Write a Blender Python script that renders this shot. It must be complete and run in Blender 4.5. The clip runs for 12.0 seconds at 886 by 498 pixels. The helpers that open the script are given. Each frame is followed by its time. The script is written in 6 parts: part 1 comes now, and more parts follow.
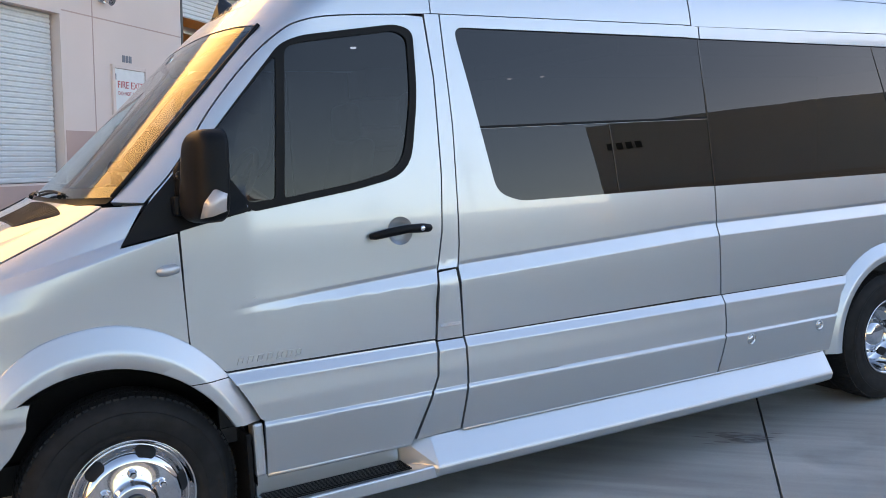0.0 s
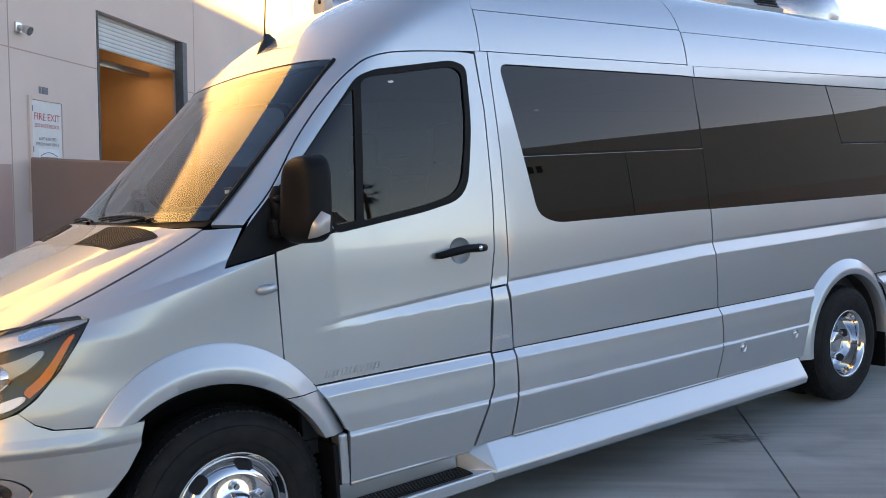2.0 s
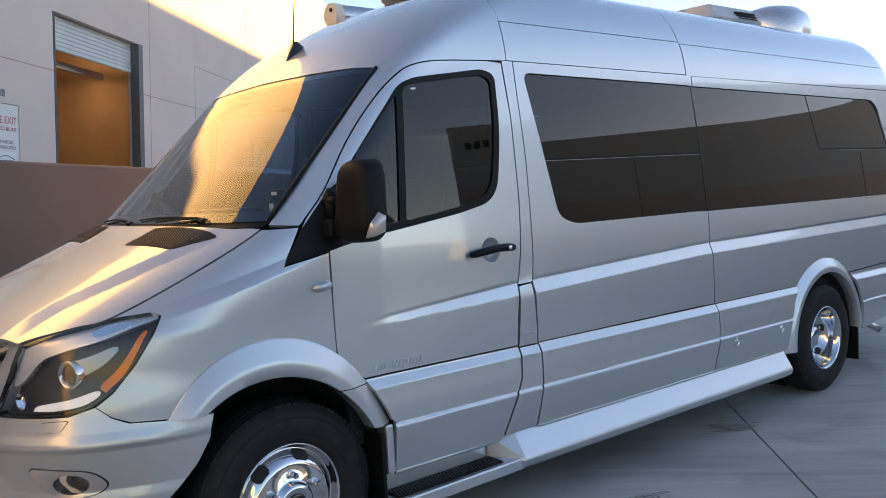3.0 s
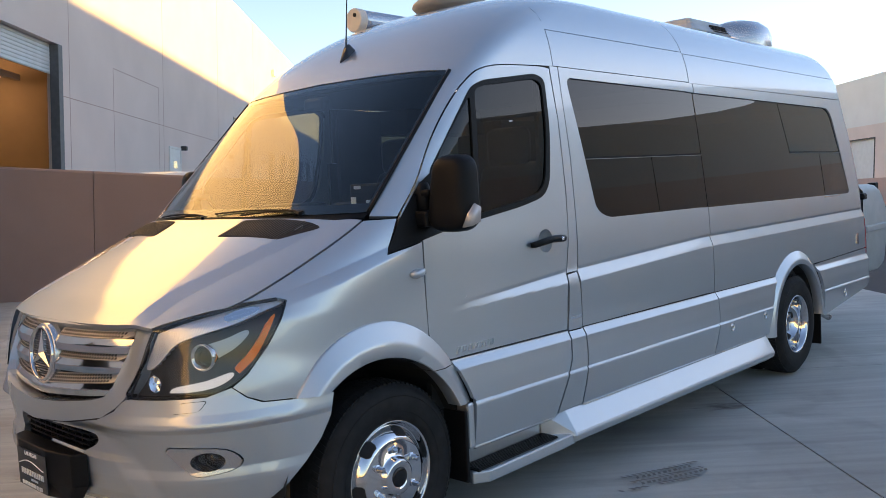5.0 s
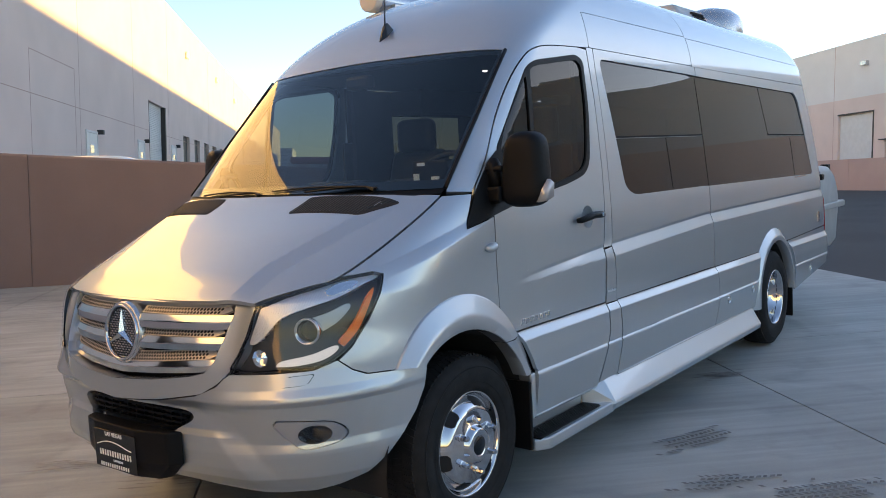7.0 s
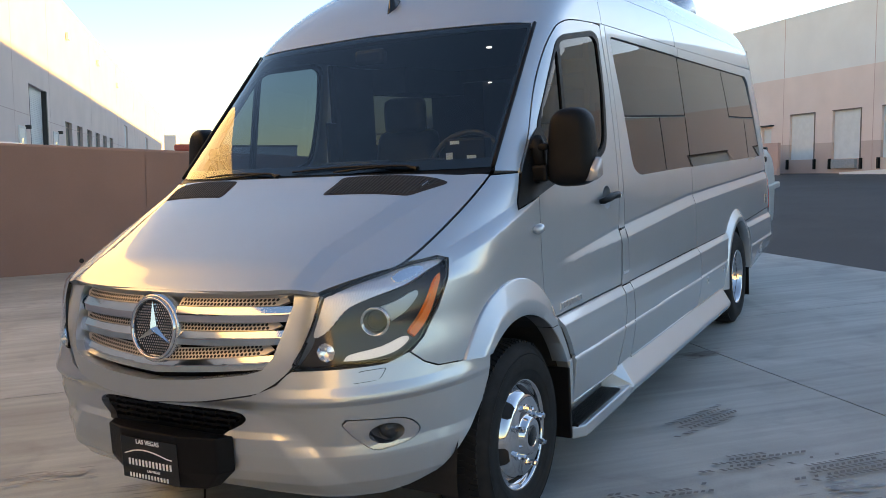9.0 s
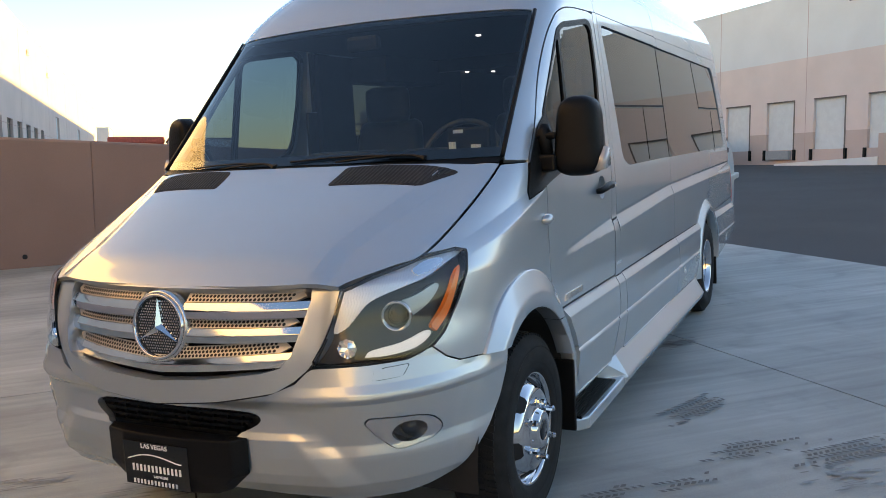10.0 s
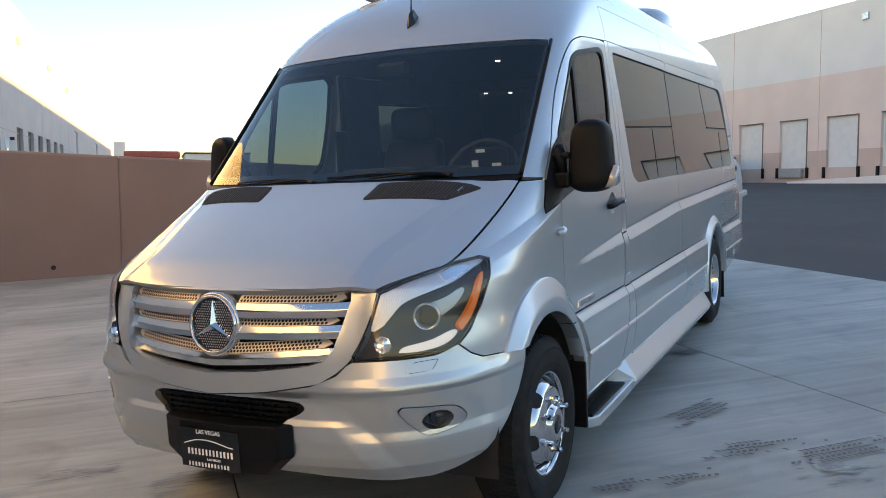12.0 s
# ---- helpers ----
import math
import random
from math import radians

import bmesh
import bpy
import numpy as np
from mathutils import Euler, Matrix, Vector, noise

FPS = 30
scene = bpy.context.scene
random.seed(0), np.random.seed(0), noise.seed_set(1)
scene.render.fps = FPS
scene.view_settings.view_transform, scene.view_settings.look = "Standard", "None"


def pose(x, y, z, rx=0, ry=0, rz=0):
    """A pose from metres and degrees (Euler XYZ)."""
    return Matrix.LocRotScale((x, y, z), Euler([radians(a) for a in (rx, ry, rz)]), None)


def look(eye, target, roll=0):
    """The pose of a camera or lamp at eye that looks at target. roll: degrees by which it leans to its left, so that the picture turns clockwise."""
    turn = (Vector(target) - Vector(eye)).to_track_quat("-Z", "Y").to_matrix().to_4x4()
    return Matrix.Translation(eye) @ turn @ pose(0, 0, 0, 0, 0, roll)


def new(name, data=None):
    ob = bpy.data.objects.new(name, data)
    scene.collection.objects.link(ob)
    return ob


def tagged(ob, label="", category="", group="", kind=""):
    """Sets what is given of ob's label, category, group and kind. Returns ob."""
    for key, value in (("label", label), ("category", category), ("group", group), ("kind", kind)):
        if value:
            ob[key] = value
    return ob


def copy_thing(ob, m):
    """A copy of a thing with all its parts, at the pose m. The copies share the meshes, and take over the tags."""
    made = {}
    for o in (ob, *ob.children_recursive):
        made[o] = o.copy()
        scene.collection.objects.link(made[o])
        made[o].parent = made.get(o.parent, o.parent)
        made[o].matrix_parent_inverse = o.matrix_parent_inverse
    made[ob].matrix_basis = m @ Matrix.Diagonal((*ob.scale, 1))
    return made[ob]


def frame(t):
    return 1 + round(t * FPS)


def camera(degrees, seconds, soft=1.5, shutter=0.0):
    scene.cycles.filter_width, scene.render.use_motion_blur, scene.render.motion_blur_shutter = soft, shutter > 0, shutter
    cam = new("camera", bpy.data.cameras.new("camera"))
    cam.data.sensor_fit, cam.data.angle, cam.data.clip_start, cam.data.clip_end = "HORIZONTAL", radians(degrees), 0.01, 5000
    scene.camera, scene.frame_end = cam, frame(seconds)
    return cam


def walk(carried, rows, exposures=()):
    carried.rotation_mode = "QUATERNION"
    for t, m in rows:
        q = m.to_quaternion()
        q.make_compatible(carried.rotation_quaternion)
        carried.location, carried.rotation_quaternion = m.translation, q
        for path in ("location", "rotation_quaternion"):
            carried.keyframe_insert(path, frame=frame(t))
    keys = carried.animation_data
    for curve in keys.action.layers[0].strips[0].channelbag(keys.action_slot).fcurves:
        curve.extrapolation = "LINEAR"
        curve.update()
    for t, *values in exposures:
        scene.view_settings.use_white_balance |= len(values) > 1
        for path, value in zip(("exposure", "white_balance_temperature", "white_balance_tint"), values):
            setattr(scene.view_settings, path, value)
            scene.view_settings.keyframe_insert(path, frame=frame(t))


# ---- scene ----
cam = camera(54.9, 12.0, soft=0.85)
# the yard's frame: X along the buildings, Y across the yard, Z up; the van stands turned and tilted on the sloping apron
VAN = Matrix(((0.71073, 0.70319, -0.01962, 0), (-0.70155, 0.71058, 0.05398, 0), (0.0519, -0.0246, 0.99835, 0), (0, 0, 0, 1)))
PATH = [
    (0, (-0.406, -4.116, 1.577), (0.55, -2.373, 1.352), -3.0),
    (0.5, (-0.587, -4.093, 1.582), (0.43, -2.382, 1.389), -3.0),
    (1, (-0.828, -4.107, 1.587), (0.24, -2.425, 1.415), -3.1),
    (1.5, (-1.006, -4.065, 1.592), (0.113, -2.415, 1.425), -3.1),
    (2, (-1.155, -3.962, 1.579), (0.021, -2.352, 1.419), -3.2),
    (2.5, (-1.337, -3.887, 1.581), (-0.107, -2.318, 1.429), -3.3),
    (3, (-1.588, -3.861, 1.594), (-0.308, -2.332, 1.437), -3.1),
    (3.5, (-1.774, -3.79, 1.585), (-0.455, -2.295, 1.43), -3.0),
    (5.5, (-2.498, -3.407, 1.58), (-1.004, -2.086, 1.423), -3.1),
    (6, (-2.615, -3.269, 1.57), (-1.083, -1.995, 1.406), -3.1),
    (6.5, (-2.714, -3.161, 1.563), (-1.156, -1.92, 1.384), -3.0),
    (7, (-2.864, -3.05, 1.577), (-1.281, -1.843, 1.38), -3.1),
    (9, (-3.058, -2.396, 1.572), (-1.338, -1.406, 1.332), -3.2),
    (9.5, (-3.112, -2.244, 1.574), (-1.362, -1.309, 1.321), -3.2),
    (10, (-3.108, -2.114, 1.572), (-1.325, -1.247, 1.307), -3.2),
    (10.5, (-3.126, -2.05, 1.567), (-1.323, -1.229, 1.293), -3.0),
    (11, (-3.204, -2.065, 1.568), (-1.396, -1.254, 1.299), -3.0),
    (11.5, (-3.319, -2.116, 1.572), (-1.523, -1.274, 1.319), -2.9),
    (12, (-3.427, -2.213, 1.589), (-1.652, -1.32, 1.362), -2.9),
]
walk(cam, [(t, VAN @ look(eye, target, roll)) for t, eye, target, roll in PATH], exposures=[(0, 3.70, 6900, 28), (2, 3.38, 6800, 27), (3.5, 3.20, 6700, 26), (7, 3.16, 6600, 24), (9, 3.24, 6600, 21), (12, 3.36, 6600, 20)])

# ---- light ----
SUN_DIR = Vector((0.26, -0.965, 0.104)).normalized()
world = bpy.data.worlds.new("sky")
scene.world = world
world.use_nodes = True
wn, wl = world.node_tree.nodes, world.node_tree.links
sky = wn.new("ShaderNodeTexSky")
sky.sky_type = "NISHITA"
sky.sun_disc = False
sky.sun_elevation = math.asin(SUN_DIR.z)
sky.sun_rotation = math.atan2(SUN_DIR.x, SUN_DIR.y)
sky.air_density, sky.dust_density, sky.ozone_density = 1.0, 0.14, 1.7
wl.new(sky.outputs[0], wn["Background"].inputs[0])
wn["Background"].inputs[1].default_value = 0.058
sun = new("sun", bpy.data.lights.new("sun", "SUN"))
sun.data.energy, sun.data.angle, sun.data.color = 2.0, radians(0.5), (1.0, 0.70, 0.18)
sun.matrix_world = look((0, 0, 30), Vector((0, 0, 30)) - SUN_DIR)


# ---- materials ----
def material(name, base, rough=0.5, metal=0.0, vary=0.0, scale=8.0, fine=0.0, fine_scale=120.0, bump=0.0, bump_scale=60.0,
             coat=0.0, spec=0.5, tint=None, stretch=(1, 1, 1), coat_rough=0.03):
    """A principled surface whose colour wanders at two scales and which may carry a fine relief."""
    m = bpy.data.materials.new(name)
    m.use_nodes = True
    n, l = m.node_tree.nodes, m.node_tree.links
    p = n["Principled BSDF"]
    p.inputs["Roughness"].default_value = rough
    p.inputs["Metallic"].default_value = metal
    p.inputs["Specular IOR Level"].default_value = spec
    p.inputs["Coat Weight"].default_value = coat
    p.inputs["Coat Roughness"].default_value = coat_rough
    p.inputs["Coat IOR"].default_value = 1.52
    p.inputs["Base Color"].default_value = (*base, 1)
    if vary or fine or bump:
        tc = n.new("ShaderNodeTexCoord")
        mp = n.new("ShaderNodeMapping")
        mp.inputs["Scale"].default_value = stretch
        l.new(tc.outputs["Object"], mp.inputs[0])
    if vary or fine:
        a = n.new("ShaderNodeTexNoise")
        a.inputs["Scale"].default_value, a.inputs["Detail"].default_value = scale, 6
        b = n.new("ShaderNodeTexNoise")
        b.inputs["Scale"].default_value, b.inputs["Detail"].default_value = fine_scale, 3
        l.new(mp.outputs[0], a.inputs[0])
        l.new(mp.outputs[0], b.inputs[0])
        dark = tuple(c * (1 - vary) for c in base)
        light = tuple(min(1, c * (1 + vary)) for c in (tint or base))
        ra = n.new("ShaderNodeValToRGB")
        ra.color_ramp.elements[0].position, ra.color_ramp.elements[1].position = 0.35, 0.65
        ra.color_ramp.elements[0].color, ra.color_ramp.elements[1].color = (*dark, 1), (*light, 1)
        l.new(a.outputs[0], ra.inputs[0])
        mx = n.new("ShaderNodeMix")
        mx.data_type, mx.blend_type = "RGBA", "MULTIPLY"
        mx.inputs[0].default_value = 1.0
        rb = n.new("ShaderNodeValToRGB")
        rb.color_ramp.elements[0].position, rb.color_ramp.elements[1].position = 0.3, 0.7
        rb.color_ramp.elements[0].color = (1 - fine, 1 - fine, 1 - fine, 1)
        l.new(b.outputs[0], rb.inputs[0])
        l.new(ra.outputs[0], mx.inputs[6])
        l.new(rb.outputs[0], mx.inputs[7])
        l.new(mx.outputs[2], p.inputs["Base Color"])
    if bump:
        c = n.new("ShaderNodeTexNoise")
        c.inputs["Scale"].default_value, c.inputs["Detail"].default_value = bump_scale, 4
        l.new(mp.outputs[0], c.inputs[0])
        bp = n.new("ShaderNodeBump")
        bp.inputs["Strength"].default_value, bp.inputs["Distance"].default_value = bump, 0.01
        l.new(c.outputs[0], bp.inputs["Height"])
        l.new(bp.outputs[0], p.inputs["Normal"])
    return m


def concrete_material():
    """Power-floated concrete: pale and dark sweeps, cloudy stains, fine grit."""
    m = bpy.data.materials.new("apron_concrete")
    m.use_nodes = True
    n, l = m.node_tree.nodes, m.node_tree.links
    p = n["Principled BSDF"]
    tc = n.new("ShaderNodeTexCoord")

    def tex(scale, stretch, detail, lo, hi, a, b, turn=0.0, warp=0.0):
        mp = n.new("ShaderNodeMapping")
        mp.inputs["Scale"].default_value = stretch
        mp.inputs["Rotation"].default_value = (0, 0, turn)
        l.new(tc.outputs["Object"], mp.inputs[0])
        t = n.new("ShaderNodeTexNoise")
        t.inputs["Scale"].default_value, t.inputs["Detail"].default_value, t.inputs["Distortion"].default_value = scale, detail, warp
        l.new(mp.outputs[0], t.inputs[0])
        r = n.new("ShaderNodeValToRGB")
        r.color_ramp.elements[0].position, r.color_ramp.elements[1].position = lo, hi
        r.color_ramp.elements[0].color, r.color_ramp.elements[1].color = (a, a, a, 1), (b, b, b, 1)
        l.new(t.outputs[0], r.inputs[0])
        return r, t

    def times(x, y):
        mx = n.new("ShaderNodeMix")
        mx.data_type, mx.blend_type = "RGBA", "MULTIPLY"
        mx.inputs[0].default_value = 1.0
        l.new(x, mx.inputs[6])
        l.new(y, mx.inputs[7])
        return mx.outputs[2]

    streak, _ = tex(1.0, (5.5, 0.45, 1), 5, 0.34, 0.66, 0.84, 1.07, 0.12, 0.9)
    sweep, _ = tex(1.0, (16, 1.1, 1), 3, 0.35, 0.65, 0.92, 1.04, -0.15, 0.4)
    cloud, _ = tex(0.75, (1, 0.7, 1), 7, 0.34, 0.66, 0.74, 1.15, 0.3, 0.5)
    spots, _ = tex(2.2, (1, 1, 1), 5, 0.28, 0.46, 0.80, 1.0, 0.0, 0.8)
    grit, g = tex(160, (1, 1, 1), 2, 0.3, 0.7, 0.88, 1.06)
    base = n.new("ShaderNodeRGB")
    base.outputs[0].default_value = (0.37, 0.39, 0.376, 1)
    c = base.outputs[0]
    for r in (streak, sweep, cloud, spots, grit):
        c = times(c, r.outputs[0])
    l.new(c, p.inputs["Base Color"])
    rr = n.new("ShaderNodeMapRange")
    rr.inputs[3].default_value, rr.inputs[4].default_value = 0.36, 0.6
    l.new(streak.outputs[0], rr.inputs[0])
    l.new(rr.outputs[0], p.inputs["Roughness"])
    bp = n.new("ShaderNodeBump")
    bp.inputs["Strength"].default_value, bp.inputs["Distance"].default_value = 0.15, 0.004
    l.new(g.outputs[0], bp.inputs["Height"])
    l.new(bp.outputs[0], p.inputs["Normal"])
    return m


def flake_paint():
    """Silver metallic paint: loosely and closely aligned flakes under one clear coat."""
    m = material("silver_paint", (0.50, 0.534, 0.565), 0.54, 0.80, fine=0.03, vary=0.01, scale=3, fine_scale=900, coat=1.0)
    n, l = m.node_tree.nodes, m.node_tree.links
    a = n["Principled BSDF"]
    b = n.new("ShaderNodeBsdfPrincipled")
    b.inputs["Base Color"].default_value = (0.50, 0.53, 0.555, 1)
    b.inputs["Metallic"].default_value, b.inputs["Roughness"].default_value = 1.0, 0.26
    b.inputs["Coat Weight"].default_value, b.inputs["Coat IOR"].default_value = 1.0, 1.52
    mix = n.new("ShaderNodeMixShader")
    mix.inputs[0].default_value = 0.36
    l.new(a.outputs[0], mix.inputs[1])
    l.new(b.outputs[0], mix.inputs[2])
    l.new(mix.outputs[0], n["Material Output"].inputs[0])
    return m


def glass_material(name, tint, clear):
    """Thin automotive glass: a clear mirror-like face over a tinted see-through pane."""
    m = bpy.data.materials.new(name)
    m.use_nodes = True
    n, l = m.node_tree.nodes, m.node_tree.links
    n.remove(n["Principled BSDF"])
    tr = n.new("ShaderNodeBsdfTransparent")
    tr.inputs[0].default_value = (*tint, 1)
    gl = n.new("ShaderNodeBsdfGlossy")
    gl.inputs["Roughness"].default_value = 0.0
    gl.inputs[0].default_value = (1, 1, 1, 1)
    lw = n.new("ShaderNodeLayerWeight")
    lw.inputs[0].default_value = 0.5
    pw = n.new("ShaderNodeMath")
    pw.operation, pw.inputs[1].default_value = "POWER", 5.0
    l.new(lw.outputs["Facing"], pw.inputs[0])
    ma = n.new("ShaderNodeMath")
    ma.operation, ma.inputs[1].default_value, ma.inputs[2].default_value = "MULTIPLY_ADD", 1 - clear, clear
    l.new(pw.outputs[0], ma.inputs[0])
    mix = n.new("ShaderNodeMixShader")
    l.new(ma.outputs[0], mix.inputs[0])
    l.new(tr.outputs[0], mix.inputs[1])
    l.new(gl.outputs[0], mix.inputs[2])
    l.new(mix.outputs[0], n["Material Output"].inputs[0])
    return m


PAINT = flake_paint()
GAP = material("dark_underbody", (0.012, 0.012, 0.013), 0.8, vary=0.2)
PLASTIC = material("black_grained_plastic", (0.0065, 0.0065, 0.007), 0.42, spec=0.14, vary=0.15, bump=0.15, bump_scale=400)
GLOSSBLACK = material("gloss_black", (0.006, 0.006, 0.007), 0.12, vary=0.1)
RUBBER = material("tyre_rubber", (0.013, 0.013, 0.0135), 0.7, spec=0.22, vary=0.25, scale=20, bump=0.1, bump_scale=200)
BARCHROME = material("brushed_chrome", (0.66, 0.655, 0.64), 0.09, 1.0, vary=0.03)
CHROME = material("chrome", (0.86, 0.86, 0.87), 0.06, 1.0, vary=0.02)
WHEELCHROME = material("wheel_chrome", (0.62, 0.62, 0.635), 0.07, 1.0, vary=0.03)
SATIN = material("satin_silver", (0.6, 0.6, 0.61), 0.25, 0.9, vary=0.03)
TINTED = glass_material("dark_tinted_glass", (0.03, 0.033, 0.036), 0.040)
CABGLASS = glass_material("door_glass", (0.10, 0.138, 0.185), 0.034)
WINDSHIELD = glass_material("windshield_glass", (0.66, 0.72, 0.72), 0.065)
LENS = glass_material("clear_lens", (0.94, 0.95, 0.96), 0.04)
AMBER = material("amber_reflector", (0.80, 0.17, 0.0), 0.35, vary=0.1)
INTERIOR = material("dark_interior_trim", (0.016, 0.016, 0.018), 0.6, vary=0.2)
LEATHER = material("black_leather", (0.025, 0.024, 0.024), 0.45, vary=0.2, bump=0.1)
TAN = material("tan_trim", (0.35, 0.2, 0.1), 0.5, vary=0.1)
CONCRETE = concrete_material()
ASPHALT = material("asphalt", (0.055, 0.055, 0.058), 0.85, vary=0.15, scale=0.4, fine=0.35, fine_scale=140, bump=0.4, bump_scale=160)
WALLPAINT = material("brown_wall_paint", (0.27, 0.185, 0.155), 0.85, vary=0.05, scale=1.2, fine=0.06, fine_scale=60, bump=0.15, bump_scale=120)
STUCCO = material("pale_pink_stucco", (0.72, 0.585, 0.52), 0.9, vary=0.04, scale=0.5, fine=0.03, fine_scale=60, bump=0.05, bump_scale=100)
STUCCO2 = material("grey_white_stucco", (0.74, 0.715, 0.685), 0.9, vary=0.03, scale=0.5, fine=0.05, fine_scale=60, bump=0.1)
PINK = material("pink_band_paint", (0.52, 0.36, 0.31), 0.9, vary=0.04, scale=0.6, fine=0.05, fine_scale=60, bump=0.1)
SHUTTER = material("shutter_metal", (0.62, 0.63, 0.62), 0.55, 0.1, vary=0.04, scale=3)
DOORPAINT = material("white_door_paint", (0.72, 0.71, 0.69), 0.5, vary=0.03)
DARKFRAME = material("dark_bronze_frame", (0.03, 0.028, 0.027), 0.5, vary=0.1)
WAREHOUSE = material("warehouse_tan_wall", (0.42, 0.27, 0.13), 0.85, vary=0.08, scale=0.7)


# ---- mesh helpers ----
def link(name, bm, mat, parent=None, label="", smooth=False):
    me = bpy.data.meshes.new(name)
    bm.to_mesh(me)
    bm.free()
    me.materials.append(mat)
    if smooth:
        me.polygons.foreach_set("use_smooth", [True] * len(me.polygons))
    ob = new(name, me)
    ob.parent = parent
    if label:
        tagged(ob, label)
    return ob


def part(name, bm, mat, parent, label="", smooth=False):
    """One mesh object under a thing or under a part."""
    return link(name, bm, mat, parent, label, smooth)


def box(bm, x0, x1, y0, y1, z0, z1, bevel=0.0):
    r = bmesh.ops.create_cube(bm, size=1, matrix=Matrix.LocRotScale(((x0 + x1) / 2, (y0 + y1) / 2, (z0 + z1) / 2), None, (abs(x1 - x0), abs(y1 - y0), abs(z1 - z0))))
    if bevel:
        es = list({e for v in r["verts"] for e in v.link_edges})
        bmesh.ops.bevel(bm, geom=es, offset=bevel, segments=2, affect="EDGES", profile=0.5)
    return bm


def boxes(*rows, bevel=0.0):
    bm = bmesh.new()
    for r in rows:
        box(bm, *r, bevel=bevel)
    return bm


def lathe(profile, axis_m, steps=48, closed=False):
    """Turns (radius, height) pairs round the local z of axis_m."""
    bm = bmesh.new()
    rings = []
    for r, h in profile:
        rings.append([bm.verts.new(axis_m @ Vector((r * math.cos(2 * math.pi * i / steps), r * math.sin(2 * math.pi * i / steps), h))) for i in range(steps)])
    pairs = list(zip(rings, rings[1:]))
    if closed:
        pairs.append((rings[-1], rings[0]))
    for a, b in pairs:
        for i in range(steps):
            j = (i + 1) % steps
            bm.faces.new((a[i], a[j], b[j], b[i]))
    bmesh.ops.recalc_face_normals(bm, faces=bm.faces)
    return bm


def tube(points, radius, sides=8):
    bm = bmesh.new()
    rings = []
    pts = [Vector(p) for p in points]
    for i, p in enumerate(pts):
        d = (pts[min(i + 1, len(pts) - 1)] - pts[max(i - 1, 0)]).normalized()
        q = d.to_track_quat("Z", "Y")
        rr = radius[i] if isinstance(radius, (list, tuple)) else radius
        rings.append([bm.verts.new(p + q @ Vector((rr * math.cos(2 * math.pi * k / sides), rr * math.sin(2 * math.pi * k / sides), 0))) for k in range(sides)])
    for a, b in zip(rings, rings[1:]):
        for k in range(sides):
            j = (k + 1) % sides
            bm.faces.new((a[k], a[j], b[j], b[k]))
    bm.faces.new(rings[0][::-1])
    bm.faces.new(rings[-1])
    return bm


def rounded(poly, r, steps=5):
    """The polygon with its corners rounded; r is one radius or one for each corner."""
    out = []
    n = len(poly)
    for i in range(n):
        p, a, b = Vector(poly[i]), Vector(poly[i - 1]), Vector(poly[(i + 1) % n])
        rr = r[i] if isinstance(r, (list, tuple)) else r
        da, db = (a - p), (b - p)
        k = min(rr, da.length * 0.45, db.length * 0.45)
        if k < 0.002:
            out.append((p.x, p.y))
            continue
        s, e = p + da.normalized() * k, p + db.normalized() * k
        for q in range(steps + 1):
            t = q / steps
            v = s * (1 - t) ** 2 + p * 2 * t * (1 - t) + e * t * t
            out.append((v.x, v.y))
    return out


def flow(points, steps=6):
    """A smooth open line through the points."""
    P = [Vector(p) for p in points]
    P = [P[0] * 2 - P[1]] + P + [P[-1] * 2 - P[-2]]
    out = []
    for i in range(1, len(P) - 2):
        for k in range(steps):
            t = k / steps
            out.append(tuple(0.5 * (2 * P[i] + (P[i + 1] - P[i - 1]) * t + (2 * P[i - 1] - 5 * P[i] + 4 * P[i + 1] - P[i + 2]) * t * t + (3 * P[i] - P[i - 1] - 3 * P[i + 1] + P[i + 2]) * t ** 3)))
    out.append(tuple(P[-2]))
    return out


# ---- the van's body as one smooth solid ----
LEVELS = [  # height, foremost x, half width, depth of the rounded corner, rearmost x
    (0.20, -0.90, 0.950, 0.78, 6.16), (0.35, -0.97, 0.970, 0.84, 6.20), (0.60, -1.01, 0.983, 0.88, 6.26), (0.85, -1.00, 0.983, 0.92, 6.28),
    (1.00, -0.985, 0.978, 1.00, 6.26), (1.10, -0.955, 0.972, 0.98, 6.24), (1.15, -0.87, 0.970, 0.95, 6.23), (1.30, -0.53, 0.966, 0.75, 6.20),
    (1.46, -0.17, 0.955, 0.50, 6.17), (1.80, 0.19, 0.925, 0.42, 6.08), (2.10, 0.50, 0.893, 0.34, 5.97), (2.15, 0.555, 0.888, 0.34, 5.95),
    (2.26, 0.68, 0.872, 0.40, 5.935), (2.40, 0.88, 0.830, 0.50, 5.91), (2.55, 1.20, 0.730, 0.60, 5.85), (2.65, 1.60, 0.560, 0.70, 5.74), (2.72, 2.40, 0.0, 0.80, 5.3)]


